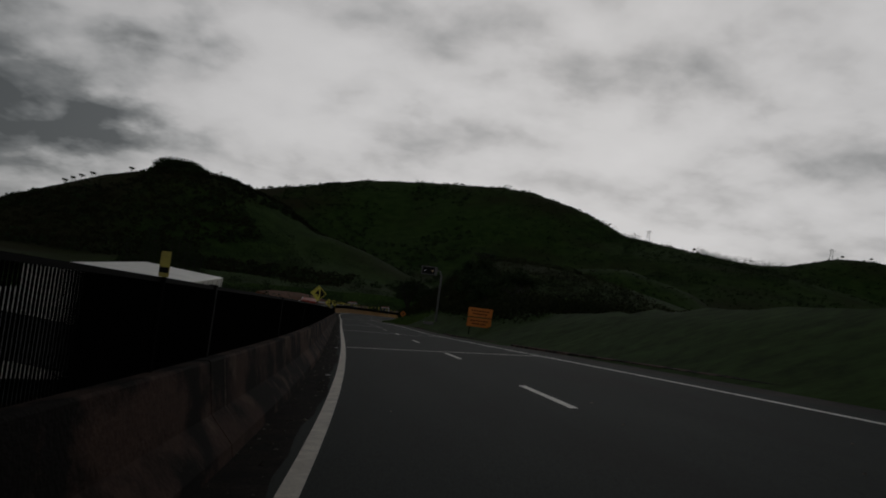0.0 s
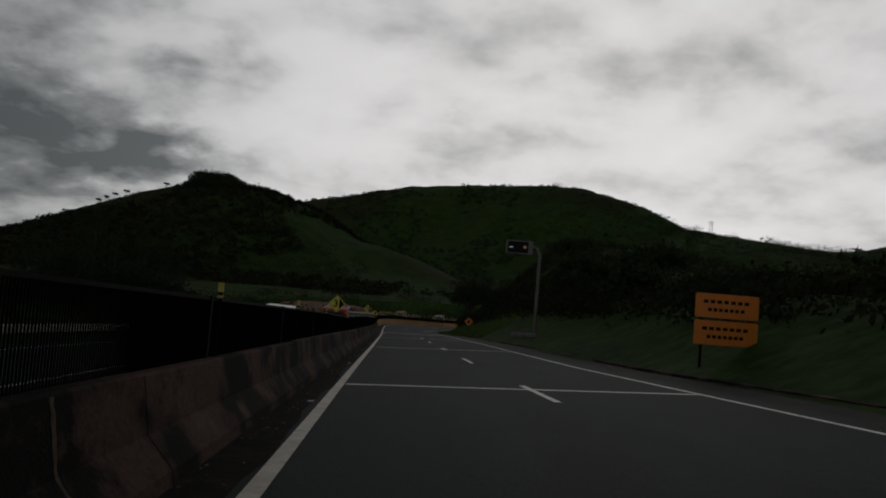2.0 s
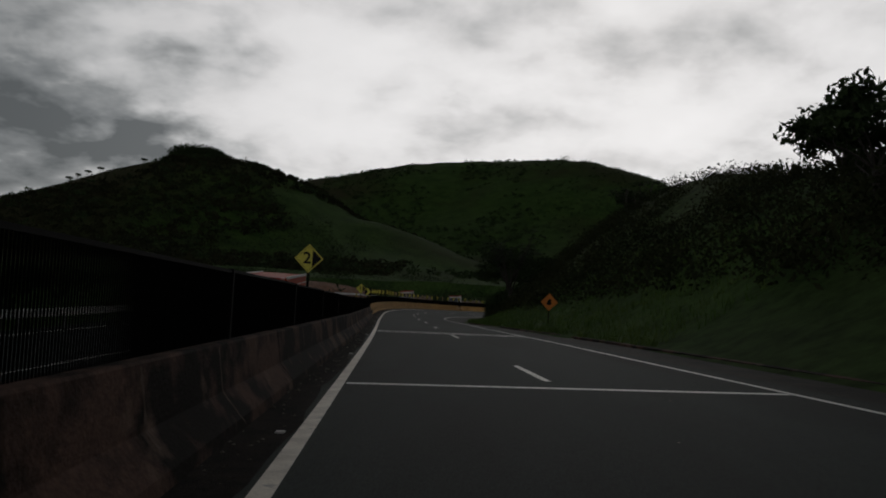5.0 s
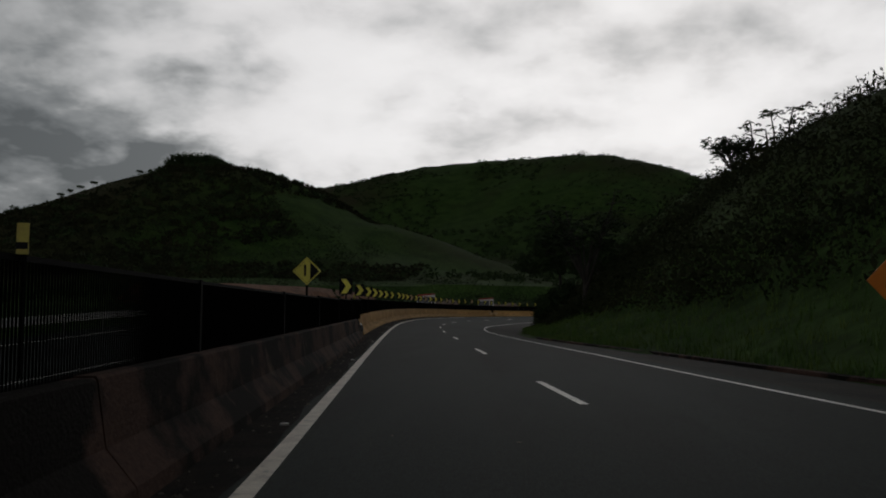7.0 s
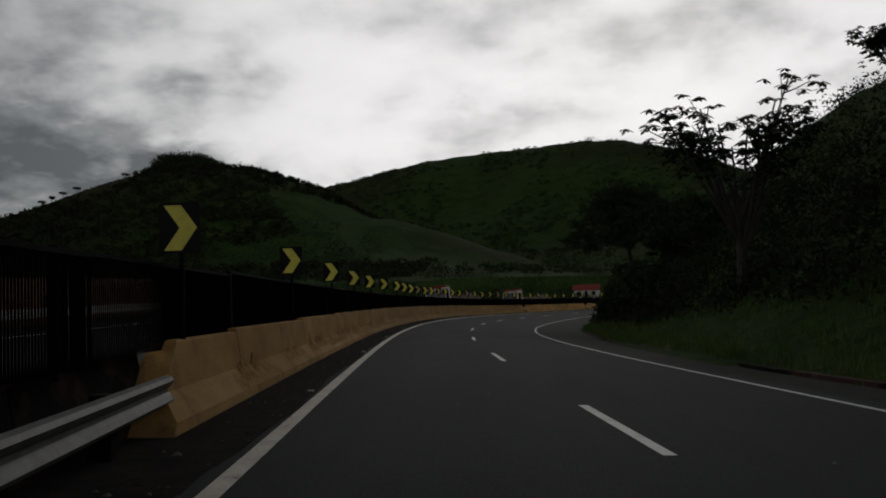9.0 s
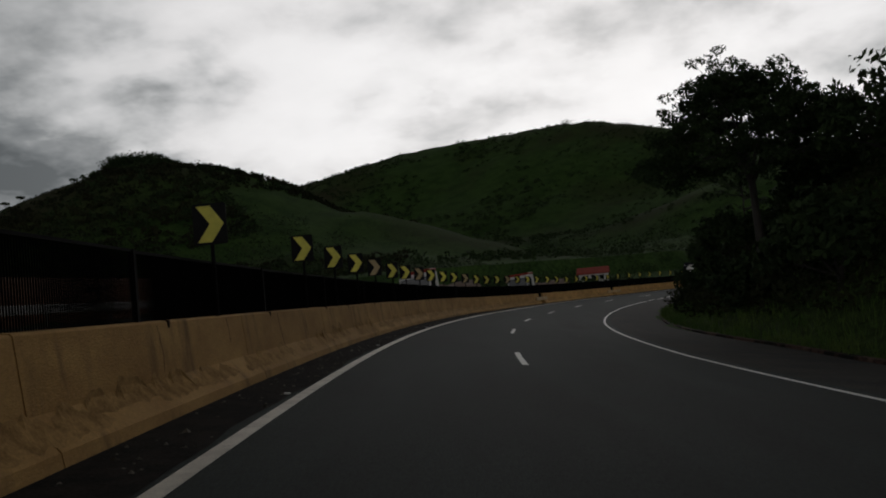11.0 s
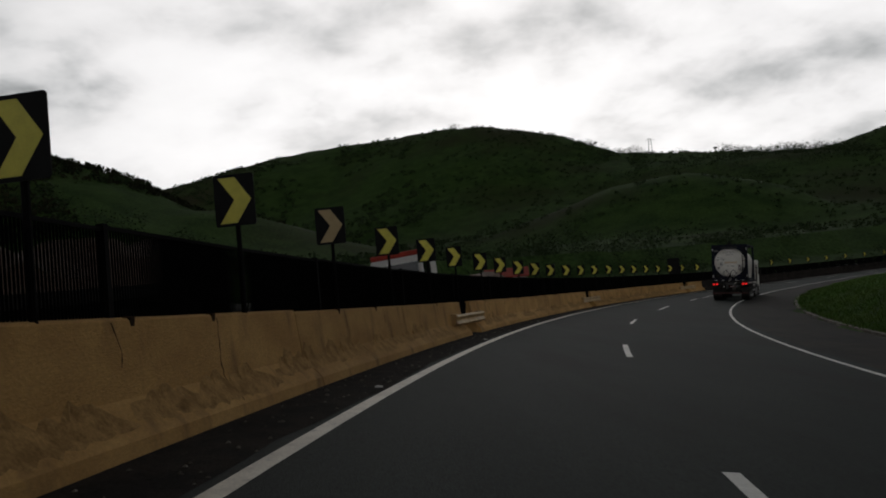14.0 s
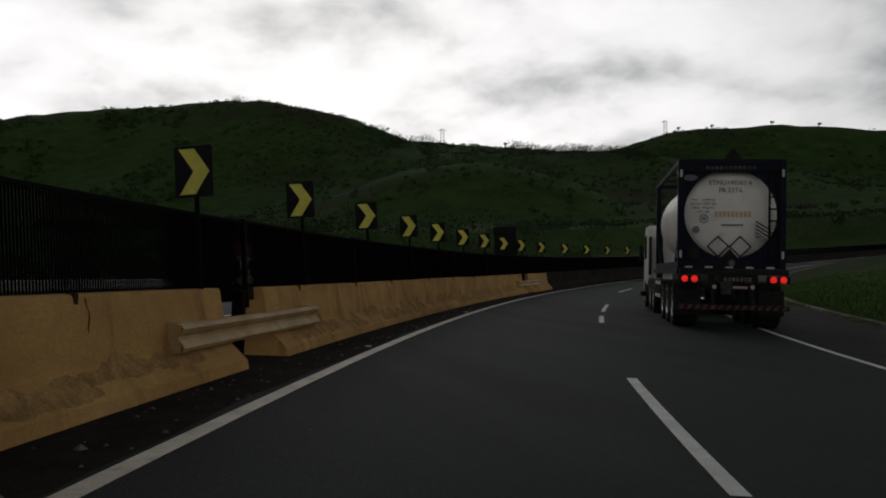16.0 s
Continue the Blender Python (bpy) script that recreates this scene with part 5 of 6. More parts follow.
def tufts(name, label, count, picker, mat, seed, tall=0.30):
    rng = np.random.default_rng(seed)
    xs, ys, sz = picker(rng, count)
    zs = surface(xs, ys)
    verts, faces = [], []
    for x, y, z, q in zip(xs, ys, zs, sz):
        for _ in range(4):
            a = rng.uniform(0, 2 * math.pi)
            lean_, hgt = rng.uniform(0.05, 0.22) * q, tall * q * rng.uniform(0.6, 1.3) * (0.45 if y > 265 else 1.0)
            ox, oy = rng.normal(0, 0.12, 2)
            cx, cy = math.cos(a), math.sin(a)
            b = len(verts)
            verts.extend(((x + ox - cy * 0.02, y + oy + cx * 0.02, z - 0.05), (x + ox + cy * 0.02, y + oy - cx * 0.02, z - 0.05), (x + ox + cx * lean_, y + oy + cy * lean_, z + hgt)))
            faces.append((b, b + 1, b + 2))
    return tagged(leaf_mesh(name, verts, faces, [mat]), label, "grass", kind="stuff")


GRASS_BLADE = material("grass_blade", (0.060, 0.118, 0.026), 0.85, other=(0.095, 0.140, 0.034), scale=0.4, fine=0.3, fine_scale=5, spec=0.1)
tufts("grass", "short rough green grass along the verge", 11000, grass_tufts, GRASS_BLADE, 18)


def bend_lawn(rng, count):
    s, d = rng.uniform(284, 352, count), rng.uniform(0, 1, count) ** 1.3 * 12
    q = np.array([rp(a, verge(a) + 0.3 + b) for a, b in zip(s, d)])
    return q[:, 0], q[:, 1], rng.uniform(0.6, 1.4, count)


LAWN_BLADE = material("lawn_blade", (0.075, 0.155, 0.028), 0.85, other=(0.105, 0.175, 0.038), scale=0.3, fine=0.3, fine_scale=5, spec=0.1)
tufts("grass", "mown bright green grass on the inside of the bend", 15000, bend_lawn, LAWN_BLADE, 19, 0.26)

# red earth bank beyond the opposite carriageway
soil = part("earth_bank", sweep(bmesh.new(), [(-15.2, -0.2), (lambda s: -16.2 - 0.5 * math.sin(s * 0.4), 0.9), (lambda s: -17.6 - 0.6 * math.sin(s * 0.23), 1.35), (-20.5, 1.6), (-22.0, 0.2)], 196, 262, 2.0), SOIL)
tagged(soil, "bare red earth bank beyond the opposite carriageway", "earth bank", kind="structure")

# ---------------------------------------------------------------- tank-container lorry


def wheel(parent, x, y, r=0.52, w=0.28, twin=False, rim=CHROME):
    """A tyre with a dished rim and nuts; x is the outer face."""
    side = 1 if x > 0 else -1
    width = w * (2.1 if twin else 1)
    bm = bmesh.new()
    a = x - side * width
    prof = [(a, r * 0.62), (a, r * 0.93), (a + side * 0.04, r), (x - side * 0.04, r), (x, r * 0.93), (x, r * 0.62), (x - side * 0.03, r * 0.58)]
    lathe(bm, prof if side > 0 else prof, 28, "x", (0, y, r))
    ty = part("tyre", bm, RUBBER, parent, smooth=False)
    bm = bmesh.new()
    lathe(bm, [(x - side * 0.06, r * 0.57), (x - side * 0.015, r * 0.56), (x - side * 0.03, r * 0.50), (x - side * 0.12, r * 0.40), (x - side * 0.12, r * 0.22), (x - side * 0.02, r * 0.19), (x - side * 0.01, r * 0.05)], 20, "x", (0, y, r))
    part("rim", bm, rim, ty)
    return ty


def mudguard(parent, x, y, r=0.58, w=0.32, mat=CHASSIS):
    side = 1 if x > 0 else -1
    bm = bmesh.new()
    ring = []
    for k in range(11):
        q = radians(15 + 150 * k / 10)
        ring.append([bm.verts.new((x - side * dx, y + rr * math.cos(q), 0.52 + rr * math.sin(q))) for dx, rr in ((0, r), (w, r), (w, r + 0.02), (0, r + 0.02))])
    for a, b in zip(ring, ring[1:]):
        for j in range(4):
            bm.faces.new((a[j], a[(j + 1) % 4], b[(j + 1) % 4], b[j]))
    bm.faces.new(ring[0][::-1])
    bm.faces.new(ring[-1])
    bmesh.ops.recalc_face_normals(bm, faces=bm.faces)
    part("mudguard", bm, mat, parent)


def cab(e, y0, y1, w, top, mat, floor=0.95):
    """A flat-nosed tractor cab facing +y, with windows, mirrors, steps and lamps."""
    bm = bmesh.new()
    h = w / 2
    prof = [(y0, floor), (y1 - 0.05, floor - 0.25), (y1, floor + 0.1), (y1 - 0.02, 1.75), (y1 - 0.28, top - 0.22), (y1 - 0.55, top), (y0 + 0.1, top), (y0, top - 0.12)]
    rows = [[bm.verts.new((x, y, z)) for y, z in prof] for x in (-h, -h + 0.06, h - 0.06, h)]
    for k in (0, 3):
        for v in rows[k]:
            v.co.z -= 0.05 if v.co.z > 2 else 0.0
            v.co.y += 0.02 if v.co.y < y0 + 0.5 else -0.03
    n = len(prof)
    for a, b in zip(rows, rows[1:]):
        for j in range(n):
            bm.faces.new((a[j], b[j], b[(j + 1) % n], a[(j + 1) % n]))
    bm.faces.new(rows[0])
    bm.faces.new(rows[-1][::-1])
    bmesh.ops.recalc_face_normals(bm, faces=bm.faces)
    body = part("cab", bm, mat, e)
    for side in (-1, 1):
        bm = boxed(side * h - 0.012, side * h + 0.012, y1 - 1.25, y1 - 0.42, 1.78, top - 0.34, 0.008)
        part("side_window", bm, GLASS, body)
        bm = boxed(side * (h + 0.12) - 0.07, side * (h + 0.12) + 0.07, y1 - 0.16, y1 - 0.04, 1.70, 2.28, 0.03)
        part("mirror", bm, CHASSIS, body)
        bm = beam(bmesh.new(), (side * (h - 0.05), y1 - 0.1, 2.22), (side * (h + 0.12), y1 - 0.1, 2.22), 0.03)
        part("mirror_arm", bm, CHASSIS, body)
        bm = boxed(side * h - 0.18, side * h + 0.01, y1 - 1.2, y1 - 0.5, 0.45, 0.62, 0.02)
        part("step", bm, CHASSIS, body)
        bm = boxed(side * (h - 0.3) - 0.16, side * (h - 0.3) + 0.16, y1 - 0.02, y1 + 0.03, 0.72, 0.92, 0.02)
        part("headlamp", bm, CHROME, body)
    bm = bmesh.new()
    vs = [bm.verts.new(p) for p in ((-h + 0.12, y1 - 0.005, 1.80), (h - 0.12, y1 - 0.005, 1.80), (h - 0.14, y1 - 0.24, top - 0.30), (-h + 0.14, y1 - 0.24, top - 0.30))]
    f = bm.faces.new(vs)
    ex = bmesh.ops.extrude_face_region(bm, geom=[f])
    bmesh.ops.translate(bm, vec=(0, 0.03, 0.01), verts=[v for v in ex["geom"] if isinstance(v, bmesh.types.BMVert)])
    bmesh.ops.recalc_face_normals(bm, faces=bm.faces)
    part("windscreen", bm, GLASS, body)
    bm = bmesh.new()
    for k in range(4):
        box(bm, -h + 0.3, h - 0.3, y1 - 0.02, y1 + 0.015, 1.02 + 0.13 * k, 1.10 + 0.13 * k)
    part("grille", bm, CHASSIS, body)
    bm = boxed(-h, h, y1 - 0.25, y1 + 0.08, 0.42, 0.70, 0.04)
    part("bumper", bm, mat, body)
    return body


def striped_bar(parent, name, x0, x1, y, z0, z1, n):
    bm = boxed(x0, x1, y - 0.03, y + 0.03, z0, z1, 0.008)
    bar = part(name, bm, BUMPER_RED, parent, "red and white striped bumper bar")
    step_ = (x1 - x0) / n
    for k in range(n):
        a = x0 + step_ * k
        bm = plate(bmesh.new(), [(a, z0 + 0.01), (a + step_ * 0.45, z0 + 0.01), (a + step_ * 0.8, z1 - 0.01), (a + step_ * 0.35, z1 - 0.01)], 0.003)
        bmesh.ops.translate(bm, vec=(0, y - 0.034, 0), verts=bm.verts)
        part("stripe", bm, BUMPER_PALE, bar)


def bars(parent, name, cx, z, w, h, n, mat, y):
    """Plain marks in place of writing that cannot be read or is not copied."""
    bm = bmesh.new()
    for k in range(n):
        a = cx - w / 2 + w * k / n
        box(bm, a, a + w / n * 0.7, y - 0.004, y, z - h / 2, z + h / 2)
    part(name, bm, mat, parent)


def tank_lorry(m):
    e = thing("tank_lorry", m, "white tank container in navy frame on articulated lorry, lamps lit", "lorry")
    B, W, H, L, Y0 = 1.42, 2.438, 2.591, 6.058, 0.35
    h = W / 2
    cz = B + 1.31
    # frame of the container
    bm = bmesh.new()
    ring, n = [], 48
    for k in range(n):
        q = 2 * math.pi * k / n
        c, s = math.cos(q), math.sin(q)
        k2 = 1 / max(abs(c), abs(s))
        ring.append((bm.verts.new((c * 1.06, Y0 + 0.10, cz + s * 1.06)), bm.verts.new((max(-h + 0.1, min(h - 0.1, c * k2 * 1.2)), Y0 + 0.10, max(B + 0.12, min(B + H - 0.1, cz + s * k2 * 1.25)))),
                     bm.verts.new((c * 1.06, Y0 + 0.20, cz + s * 1.06))))
    for a, b in zip(ring, ring[1:] + ring[:1]):
        bm.faces.new((a[0], b[0], b[1], a[1]))
        bm.faces.new((a[2], b[2], b[0], a[0]))
    bmesh.ops.recalc_face_normals(bm, faces=bm.faces)
    part("end_plate", bm, NAVY, e)
    for y, tag in ((Y0, "rear_post"), (Y0 + L - 0.16, "front_post")):
        for side in (-1, 1):
            bm = boxed(side * h - (0.14 if side > 0 else 0), side * h + (0.14 if side < 0 else 0), y, y + 0.16, B + 0.1, B + H - 0.1, 0.012)
            post = part(tag, bm, NAVY, e)
            for zz in (B, B + H - 0.118):
                bm = boxed(side * h - (0.162 if side > 0 else -0.0), side * h + (0.162 if side < 0 else 0.0), y - 0.008, y + 0.17, zz, zz + 0.118, 0.014)
                part("corner_casting", bm, NAVY, post)
            if tag == "rear_post":
                for zz in (B + 0.25, B + H - 0.42):
                    bm = boxed(side * (h - 0.07) - 0.025, side * (h - 0.07) + 0.025, y - 0.006, y, zz, zz + 0.17)
                    part("reflective_strip", bm, STRIPE_PALE, post)
                    bm = boxed(side * (h + 0.003) - 0.003, side * (h + 0.003) + 0.003, y + 0.05, y + 0.10, zz, zz + 0.17)
                    part("reflective_strip", bm, STRIPE_PALE, post)
    for y in (Y0 + 0.08, Y0 + L - 0.08):
        for z in (B + 0.06, B + H - 0.06):
            bm = beam(bmesh.new(), (-h + 0.1, y, z), (h - 0.1, y, z), 0.12)
            part("cross_rail", bm, NAVY, e)
    bm = boxed(-h + 0.14, h - 0.14, Y0 + 0.05, Y0 + 0.09, B + H - 0.30, B + H - 0.10, 0.01)
    head_board = part("header_board", bm, NAVY, e)
    bars(head_board, "brand_marks", 0, B + H - 0.20, 1.15, 0.075, 11, BUMPER_PALE, Y0 + 0.048)
    for side in (-1, 1):
        bm = beam(bmesh.new(), (side * (h - 0.05), Y0 + 0.1, B + H - 0.06), (side * (h - 0.05), Y0 + L - 0.1, B + H - 0.06), 0.09, 0.09)
        part("top_rail", bm, NAVY, e)
        bm = beam(bmesh.new(), (side * (h - 0.06), Y0 + 0.1, B + 0.08), (side * (h - 0.06), Y0 + L - 0.1, B + 0.08), 0.11, 0.15)
        part("bottom_rail", bm, NAVY, e)
        for ya, yb in ((Y0 + 0.15, Y0 + 1.15), (Y0 + L - 0.15, Y0 + L - 1.15)):
            bm = beam(bmesh.new(), (side * (h - 0.08), ya, B + 0.95), (side * (h - 0.10), yb, B + 0.12), 0.10)
            part("brace", bm, NAVY, e)
    for y in (Y0 + 2.6, Y0 + 4.2):
        bm = beam(bmesh.new(), (-h + 0.08, y, B + H - 0.07), (h - 0.08, y, B + H - 0.07), 0.05)
        part("roof_tie", bm, NAVY, e)
    bm = boxed(-h + 0.1, h - 0.3, Y0 + 0.25, Y0 + 1.25, B + H - 0.12, B + H - 0.09)
    part("walkway", bm, GALV, e)
    # the tank with dished ends
    bm = bmesh.new()
    r = 1.12
    prof = [(Y0 + 0.19, 0.02), (Y0 + 0.20, 0.35), (Y0 + 0.225, 0.70), (Y0 + 0.27, 0.95), (Y0 + 0.36, 1.07), (Y0 + 0.52, r)]
    prof += [(Y0 + 0.52 + (L - 1.0) * k / 6, r) for k in range(1, 6)]
    prof += [(Y0 + L - 0.52, r), (Y0 + L - 0.36, 1.07), (Y0 + L - 0.27, 0.95), (Y0 + L - 0.22, 0.70), (Y0 + L - 0.2, 0.02)]
    lathe(bm, prof, 56, "y", (0, 0, cz))
    tank = part("tank", bm, WHITE, e, "white enamelled cylinder with dished ends", smooth=True)
    for y in (Y0 + 1.9, Y0 + 3.2, Y0 + 4.5):
        bm = lathe(bmesh.new(), [(y, 1.12), (y + 0.005, 1.126), (y + 0.03, 1.126), (y + 0.035, 1.12)], 48, "y", (0, 0, cz))
        part("seam_band", bm, WHITE, tank)
    bm = bmesh.new()
    box(bm, -0.45, 0.45, Y0 + 0.75, Y0 + 1.6, cz + r - 0.08, cz + r + 0.16, 0.03)
    part("manlid_box", bm, WHITE, tank)
    ye = Y0 + 0.185
    lettering("owner_code", "ETNU140361 6", 0.155, INK, tank, Matrix.Translation((0.0, ye, cz + 0.74)))
    lettering("size_code", "FR 22T6", 0.155, INK, tank, Matrix.Translation((0.0, ye, cz + 0.56)))
    for k, row in enumerate(("MAX    34000 KG", "GROSS  74957 LBS", "TARE    3700 KG", "8157 LBS")):
        lettering("weight_line", row, 0.075, INK, tank, Matrix.Translation((-0.62, ye - 0.005, cz + 0.33 - 0.095 * k)))
    bm = lathe(bmesh.new(), [(ye - 0.012, 0.105), (ye - 0.008, 0.105)], 24, "y", (-0.60, 0, cz - 0.12))
    speed = part("speed_disc", bm, INK, tank)
    bm = lathe(bmesh.new(), [(ye - 0.016, 0.09), (ye - 0.0125, 0.09)], 24, "y", (-0.60, 0, cz - 0.12))
    part("disc_face", bm, STRIPE_PALE, speed)
    lettering("speed_number", "80", 0.11, INK, speed, Matrix.Translation((-0.60, ye - 0.019, cz - 0.12)))
    bm = lathe(bmesh.new(), [(ye + 0.0, 0.085), (ye + 0.012, 0.085)], 20, "y", (-0.78, 0, cz - 0.38))
    part("round_mark", bm, material("grey_mark", (0.22, 0.21, 0.19), 0.7, other=(0.12, 0.11, 0.10), scale=12), tank)
    bars(tank, "faded_print", 0.07, cz - 0.01, 0.85, 0.13, 9, FADED_INK, ye - 0.006)
    bars(tank, "capacity_marks", 0.05, cz - 0.27, 0.5, 0.04, 14, INK, ye - 0.004)
    # hazard placard frames below, red striped plate, ladder
    for cx in (-0.28, 0.22):
        bm = bmesh.new()
        for a, b in (((0, 0.24), (0.24, 0)), ((0.24, 0), (0, -0.24)), ((0, -0.24), (-0.24, 0)), ((-0.24, 0), (0, 0.24))):
            beam(bm, (cx + a[0], Y0 + 0.12, cz - 0.78 + a[1]), (cx + b[0], Y0 + 0.12, cz - 0.78 + b[1]), 0.03)
        part("placard_frame", bm, CHASSIS, e)
    bm = plate(bmesh.new(), [(-0.24, -0.16), (0.20, -0.16), (-0.02, 0.10)], 0.02)
    bmesh.ops.translate(bm, vec=(0, Y0 + 0.10, cz - 0.93), verts=bm.verts)
    part("valve_guard", bm, CHASSIS, e)
    bm = plate(bmesh.new(), [(0, 0.30), (0.26, 0.0), (-0.26, 0.0)], 0.05)
    bmesh.ops.translate(bm, vec=(0.02, Y0 + 0.02, B + H - 0.04), verts=bm.verts)
    part("top_placard", bm, CHASSIS, e)
    bm = boxed(0.56, 0.84, Y0 + 0.09, Y0 + 0.105, cz - 0.60, cz - 0.16)
    pl = part("striped_plate", bm, STRIPE_PALE, e)
    for k in range(5):
        z = cz - 0.60 + 0.088 * k
        bm = plate(bmesh.new(), [(0.562, z + 0.088), (0.562, z + 0.044), (0.838, max(cz - 0.60, z - 0.13)), (0.838, max(cz - 0.598, z - 0.086))], 0.003)
        bmesh.ops.translate(bm, vec=(0, Y0 + 0.086, 0), verts=bm.verts)
        part("stripe", bm, BUMPER_RED, pl)
    bm = bmesh.new()
    for x in (0.86, 1.05):
        beam(bm, (x, Y0 + 0.06, B + 0.15), (x, Y0 + 0.06, B + H - 0.1), 0.045)
    for k in range(8):
        beam(bm, (0.86, Y0 + 0.06, B + 0.3 + 0.28 * k), (1.05, Y0 + 0.06, B + 0.3 + 0.28 * k), 0.035)
    part("ladder", bm, SIGN_BLACK, e)
    bm = boxed(-1.0, -0.74, Y0 + 0.02, Y0 + 0.07, B + 0.22, B + 0.52, 0.01)
    part("document_box", bm, CHASSIS, e)
    bm = lathe(bmesh.new(), [(Y0 + 0.0, 0.07), (Y0 + 0.12, 0.09), (Y0 + 0.2, 0.09)], 16, "y", (0.02, 0, B + 0.14))
    part("outlet_valve", bm, GALV, e)
    bm = bmesh.new()
    lathe(bm, [(Y0 + 0.085, 0.14), (Y0 + 0.1, 0.14)], 20, "y", (0, 0, 0))
    bmesh.ops.scale(bm, vec=(1.2, 1, 0.5), verts=bm.verts)
    bmesh.ops.translate(bm, vec=(-0.93, 0, B + H - 0.43), verts=bm.verts)
    part("oval_plate", bm, GALV, e)
    # trailer
    for side in (-1, 1):
        bm = beam(bmesh.new(), (side * 0.48, 0.05, 1.22), (side * 0.48, 8.0, 1.22), 0.14, 0.30)
        part("chassis_beam", bm, CHASSIS, e)
        bm = boxed(side * 1.20 - 0.05, side * 1.20 + 0.05, 0.2, 6.9, 1.28, 1.41, 0.01)
        part("side_beam", bm, NAVY, e)
        for y in (1.35, 2.62, 3.89):
            wheel(e, side * 1.24, y, 0.52, 0.27, True)
            mudguard(e, side * 1.25, y, 0.58, 0.55)
        for z in (0.62, 1.0):
            bm = boxed(side * 1.2 - 0.02, side * 1.2 + 0.02, 4.75, 6.45, z - 0.05, z + 0.05, 0.008)
            part("side_guard_rail", bm, STRIPE_PALE, e, "pale metal side guard rail")
        bm = boxed(side * 1.14 - 0.02, side * 1.14 + 0.02, 5.2, 5.28, 0.6, 1.3)
        part("guard_bracket", bm, CHASSIS, e)
        bm = beam(bmesh.new(), (side * 0.5, 6.1, 0.25), (side * 0.5, 6.1, 1.1), 0.12)
        part("landing_leg", bm, CHASSIS, e)
        bm = boxed(side * 0.95 - 0.28, side * 0.95 + 0.28, 0.55, 0.57, 0.32, 0.92)
        part("mud_flap", bm, RUBBER, e)
        bm = beam(bmesh.new(), (side * 0.45, 0.06, 0.58), (side * 0.45, 0.06, 1.15), 0.07)
        part("bumper_hanger", bm, CHASSIS, e)
        bm = boxed(side * 0.98 - 0.26, side * 0.98 + 0.26, -0.02, 0.06, 1.10, 1.26, 0.02)
        unit = part("lamp_unit", bm, CHASSIS, e)
        for dx in (-0.11, 0.11):
            bm = lathe(bmesh.new(), [(-0.05, 0.02), (-0.045, 0.06), (-0.02, 0.075)], 18, "y", (side * 0.98 + dx, 0, 1.18))
            part("tail_lamp", bm, TAIL_RED, unit, "lit red tail lamp")
        bm = lathe(bmesh.new(), [(0.0, 0.045), (0.02, 0.05)], 16, "y", (side * 0.42, -0.01, 1.0))
        part("round_sticker", bm, STRIPE_PALE, e)
    bm = boxed(-1.2, 1.2, -0.01, 0.16, 1.28, 1.41, 0.01)
    part("rear_beam", bm, CHASSIS, e)
    bars(e, "maker_marks", 0.1, 1.18, 0.62, 0.09, 7, GALV, -0.012)
    bm = boxed(-0.05, 0.35, -0.01, 0.0, 0.93, 1.06, 0.004)
    part("number_plate", bm, BUMPER_RED, e)
    bars(e, "plate_marks", 0.15, 0.995, 0.32, 0.05, 7, STRIPE_PALE, -0.012)
    bm = bmesh.new()
    for k in range(5):
        box(bm, -1.05 + 0.46 * k, -0.88 + 0.46 * k, Y0 - 0.02, Y0 - 0.005, B + 0.015, B + 0.055)
    part("reflective_strip", bm, STRIPE_PALE, e)
    striped_bar(e, "rear_bumper", -1.22, 1.22, 0.0, 0.47, 0.59, 14)
    for y in (1.35, 2.62, 3.89):
        bm = tube(bmesh.new(), [(-1.0, y, 0.52), (1.0, y, 0.52)], [0.07, 0.07], 8)
        part("axle", bm, CHASSIS, e)
    # tractor
    for side in (-1, 1):
        bm = beam(bmesh.new(), (side * 0.42, 6.2, 0.95), (side * 0.42, 11.0, 0.95), 0.10, 0.24)
        part("tractor_beam", bm, CHASSIS, e)
        for y in (7.05, 8.30):
            wheel(e, side * 1.24, y, 0.51, 0.27, True, STRIPE_PALE)
            mudguard(e, side * 1.25, y, 0.58, 0.5, GALV)
        wheel(e, side * 1.22, 10.75, 0.51, 0.29, False, STRIPE_PALE)
        bm = boxed(side * 1.0 - 0.2, side * 1.0 + 0.2, 8.95, 9.85, 0.5, 1.05, 0.05)
        part("fuel_tank", bm, CHASSIS, e)
        bm = boxed(side * 1.15 - 0.04, side * 1.15 + 0.04, 9.35, 9.75, 1.2, 2.55, 0.03)
        part("air_deflector", bm, CHASSIS, e)
    bm = tube(bmesh.new(), [(-0.85, 9.35, 1.0), (-0.85, 9.35, 2.3), (-0.85, 9.2, 2.75)], [0.11, 0.11, 0.10], 12)
    part("air_intake", bm, CHASSIS, e)
    cab(e, 9.75, 11.6, 2.42, 2.95, WHITE)
    for k in range(3):
        bm = tube(bmesh.new(), [(-0.3 + 0.3 * k, 9.74, 1.6), (-0.3 + 0.3 * k, 9.1, 1.25), (-0.3 + 0.3 * k, 8.4, 1.35)], [0.02, 0.02, 0.02], 6)
        part("air_hose", bm, CHASSIS, e)
    return e


tank_lorry(road_pose(319.0, 6.05, 0.01, 0.0, lean=True))

# ---------------------------------------------------------------- vehicles on the opposite carriageway


def running_gear(e, axles, half):
    for y in axles:
        for side in (-1, 1):
            wheel(e, side * half, y, 0.5, 0.28, y != axles[-1])


